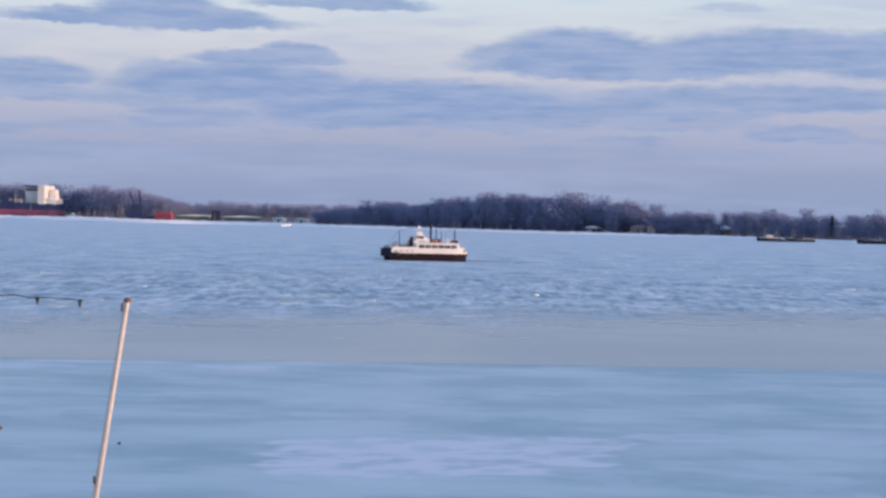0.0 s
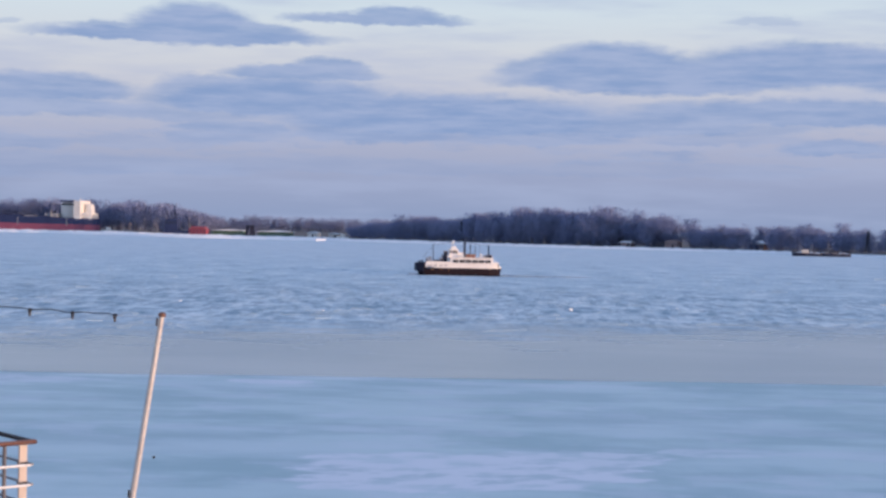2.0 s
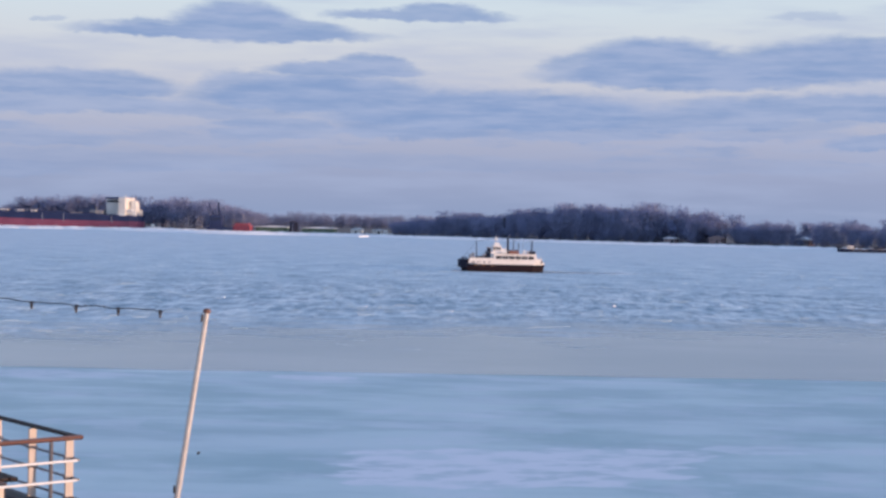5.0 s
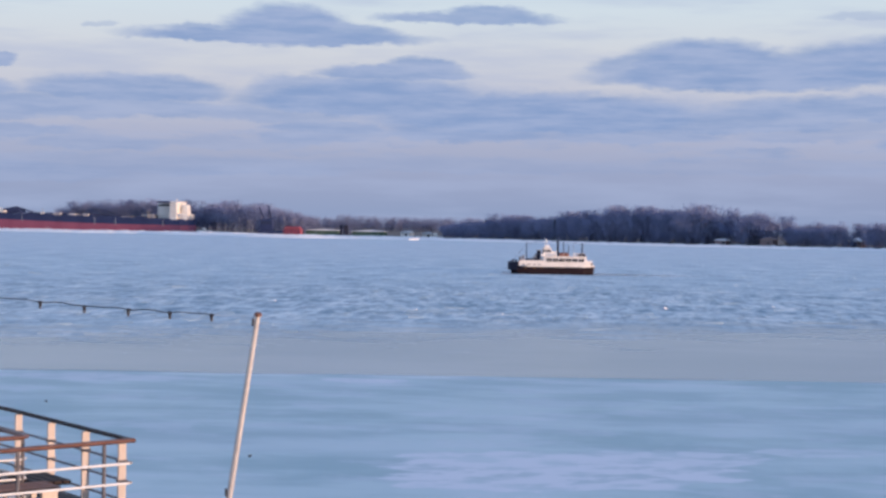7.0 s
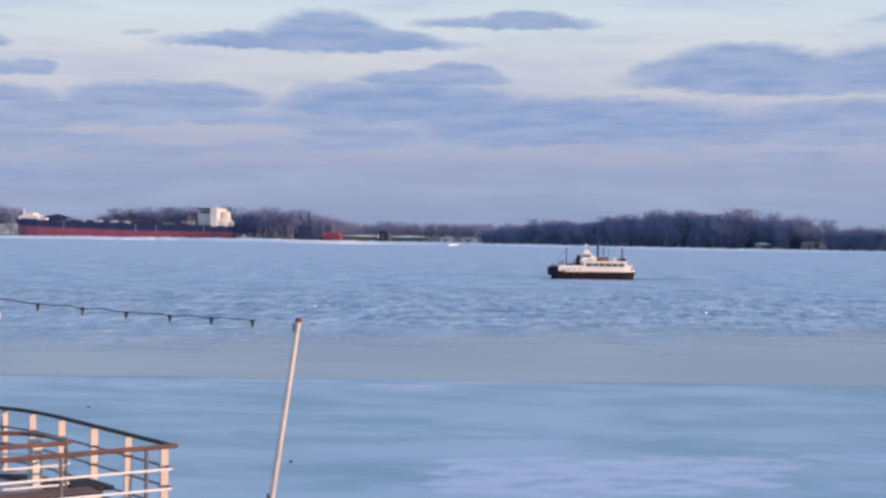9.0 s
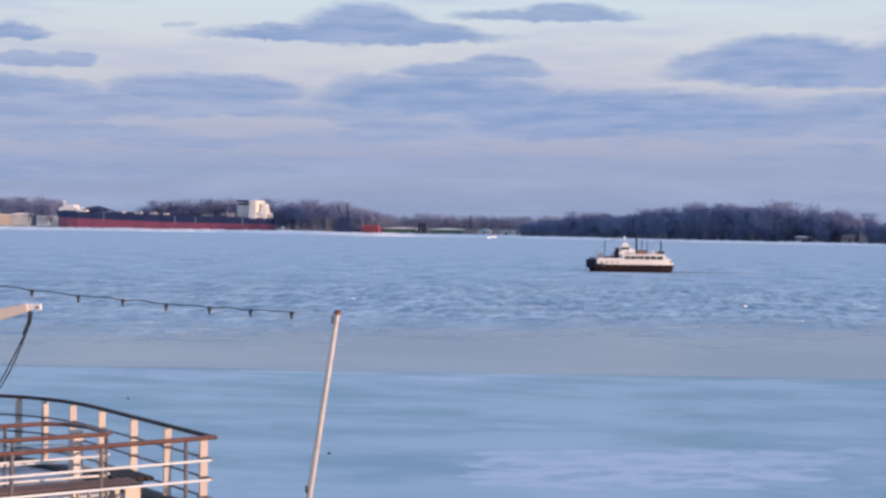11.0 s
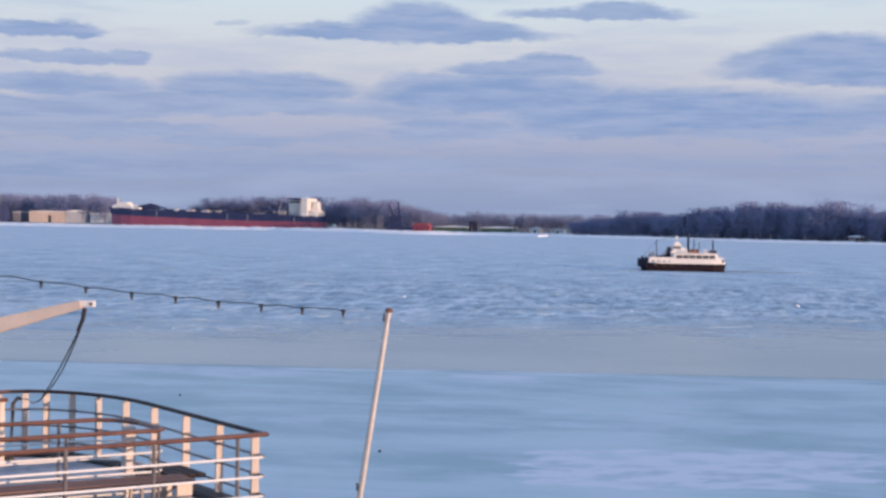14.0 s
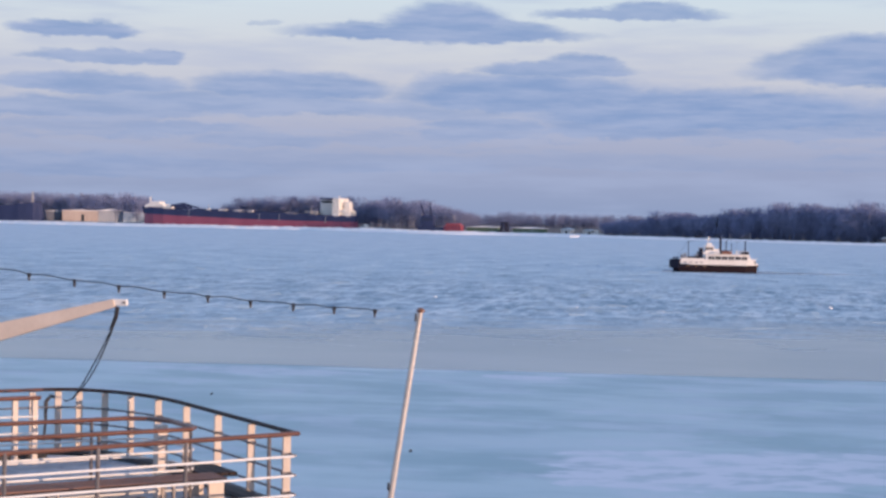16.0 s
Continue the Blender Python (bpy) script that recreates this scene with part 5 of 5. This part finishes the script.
for k in range(640):
    x = -1400 + 1170 * rg.random()
    if -618 < x < -545 and rg.random() < 0.8:
        continue
    back_off = rg.uniform(60, 150) if x < -360 else rg.uniform(50, 120)
    clump = 1.12 + 0.2 * noise.noise((x * 0.03, 1, 4)) + rg.uniform(-0.2, 0.04)
    y0 = max(shore_y(x), 1440 + max(0, -x - 237) * 0.5)
    harbour.append((x, y0 + back_off, 2.0, tree_height(x) * clump))
for k in range(1200):
    x = -950 + 1000 * rg.random()
    distant.append((x, 2050 + rg.uniform(0, 120), 2.5, 17 * rg.uniform(0.7, 1.1) * (1 + 0.2 * noise.noise((x * 0.02, 9, 4)))))
for k in range(900):
    x = -104 + 450 * rg.random()
    brush.append((x, shore_y(x) + rg.uniform(1, 30), 0.3, rg.uniform(4.0, 10.0)))
for k in range(700):
    x = -1450 + 1250 * rg.random()
    y0 = max(shore_y(x), 1440 + max(0, -x - 237) * 0.5)
    brush.append((x, y0 + (rg.uniform(65, 150) if x < -360 else rg.uniform(55, 120)), 1.0, rg.uniform(5.0, 12.0)))
for k in range(500):
    x = -700 + 720 * rg.random()
    brush.append((x, 2040 + rg.uniform(0, 60), 1.5, rg.uniform(8.0, 13.0)))
clear = lambda p: not (118 < p[0] < 143 and p[1] < 1152) and not (90 < p[0] < 110 and p[1] < 1165)
island, brush = [p for p in island if clear(p)], [p for p in brush if clear(p)]
woods("island_woods", "dense leafless woods along the island shore, tinted with haze blue", island, 31, 700, M_HAZE_TWIG)
woods("harbour_woods", "leafless woods behind the harbour, tinted with haze blue", harbour, 32, 600, M_HAZE_TWIG)
woods("distant_woods", "low far line of leafless woods beyond the channel", distant, 33, 260, M_HAZE_TWIG)
woods("shore_brush", "dark leafless brush along the far banks", brush, 34, 210, M_HAZE_TWIG)


def single_tree(seed, h, spread):
    rg = random.Random(seed)
    t = thing("bare_tree", "tall leafless deciduous tree standing above the woods", "tree", group="tall trees on the far bank")
    a, b, c, d = bare_tree(rg, h, spread, 1500, 16)
    raw("trunk", a, b, M_HAZE_BARK, t)
    raw("crown", c, d, M_HAZE_TWIG, t)
    return t


specimens = [single_tree(70 + k, 20, 6.0) for k in range(5)]
spots = [(52, 1.04), (63, 1.0), (88, 1.12), (108, 1.14), (-4, 1.1), (14, 1.08), (33, 1.05), (127, 1.08), (-36, 1.08), (-60, 1.12), (143, 1.1), (158, 1.12), (176, 1.1), (193, 1.2), (206, 1.22), (222, 1.25), (232, 1.15), (255, 1.2), (270, 1.15), (300, 1.1)]
for k, (x, f) in enumerate(spots):
    h = tree_height(x) * f * 0.95
    m = pose(x, shore_y(x) + 12 + (k * 7) % 15, 1.3, 0, 0, 73 * k) @ Matrix.Diagonal((h / 20, h / 20, h / 20, 1))
    if k < 5:
        specimens[k].matrix_basis = m
    else:
        c = copy_thing(specimens[k % 5], m)
        c.scale = (h / 20,) * 3


for k in range(26):
    x = (-780 + 24 * k) if k < 8 else (-520 + 11.5 * (k - 8))
    y0 = max(shore_y(x), 1440 + max(0, -x - 237) * 0.5) + (112 if x < -600 else 58 if x < -360 else 27)
    h = tree_height(x) * (1.18 + 0.1 * math.sin(k * 2.3))
    c = copy_thing(specimens[k % 5], pose(x, y0, 1.0, 0, 0, 51 * k))
    c.scale = (h / 20 * 1.1, h / 20 * 1.1, h / 20)


def conifer(x, y, h):
    t = thing("conifer", "narrow dark evergreen among the bare trees", "tree", (x, y, 1.2), group="evergreens on the far bank")
    rg = random.Random(int(x))
    part("trunk", tube([(0, 0, -0.5), (0, 0, h)], [0.3, 0.05], 6), M_HAZE_BARK, t)
    v, f = [], []
    for k in range(900):
        u = rg.random() ** 0.7
        r = (1 - u) * h * 0.16 * rg.uniform(0.3, 1.0) + 0.1
        a = rg.uniform(0, math.tau)
        c = Vector((math.cos(a) * r, math.sin(a) * r, 0.6 + u * (h - 0.8)))
        d = Vector((math.cos(a), math.sin(a), rg.uniform(-0.7, 0.1))) * rg.uniform(0.5, 1.1)
        w = Vector((-math.sin(a), math.cos(a), 0)) * rg.uniform(0.15, 0.4)
        n = len(v)
        v += [tuple(c - w), tuple(c + w), tuple(c + d)]
        f.append((n, n + 1, n + 2))
    raw("crown", v, f, M_CONIFER, t)


conifer(232, 1012, 13.5)
conifer(262, 985, 12.0)
conifer(-12, 1256, 15.0)
conifer(170, 1112, 11.0)
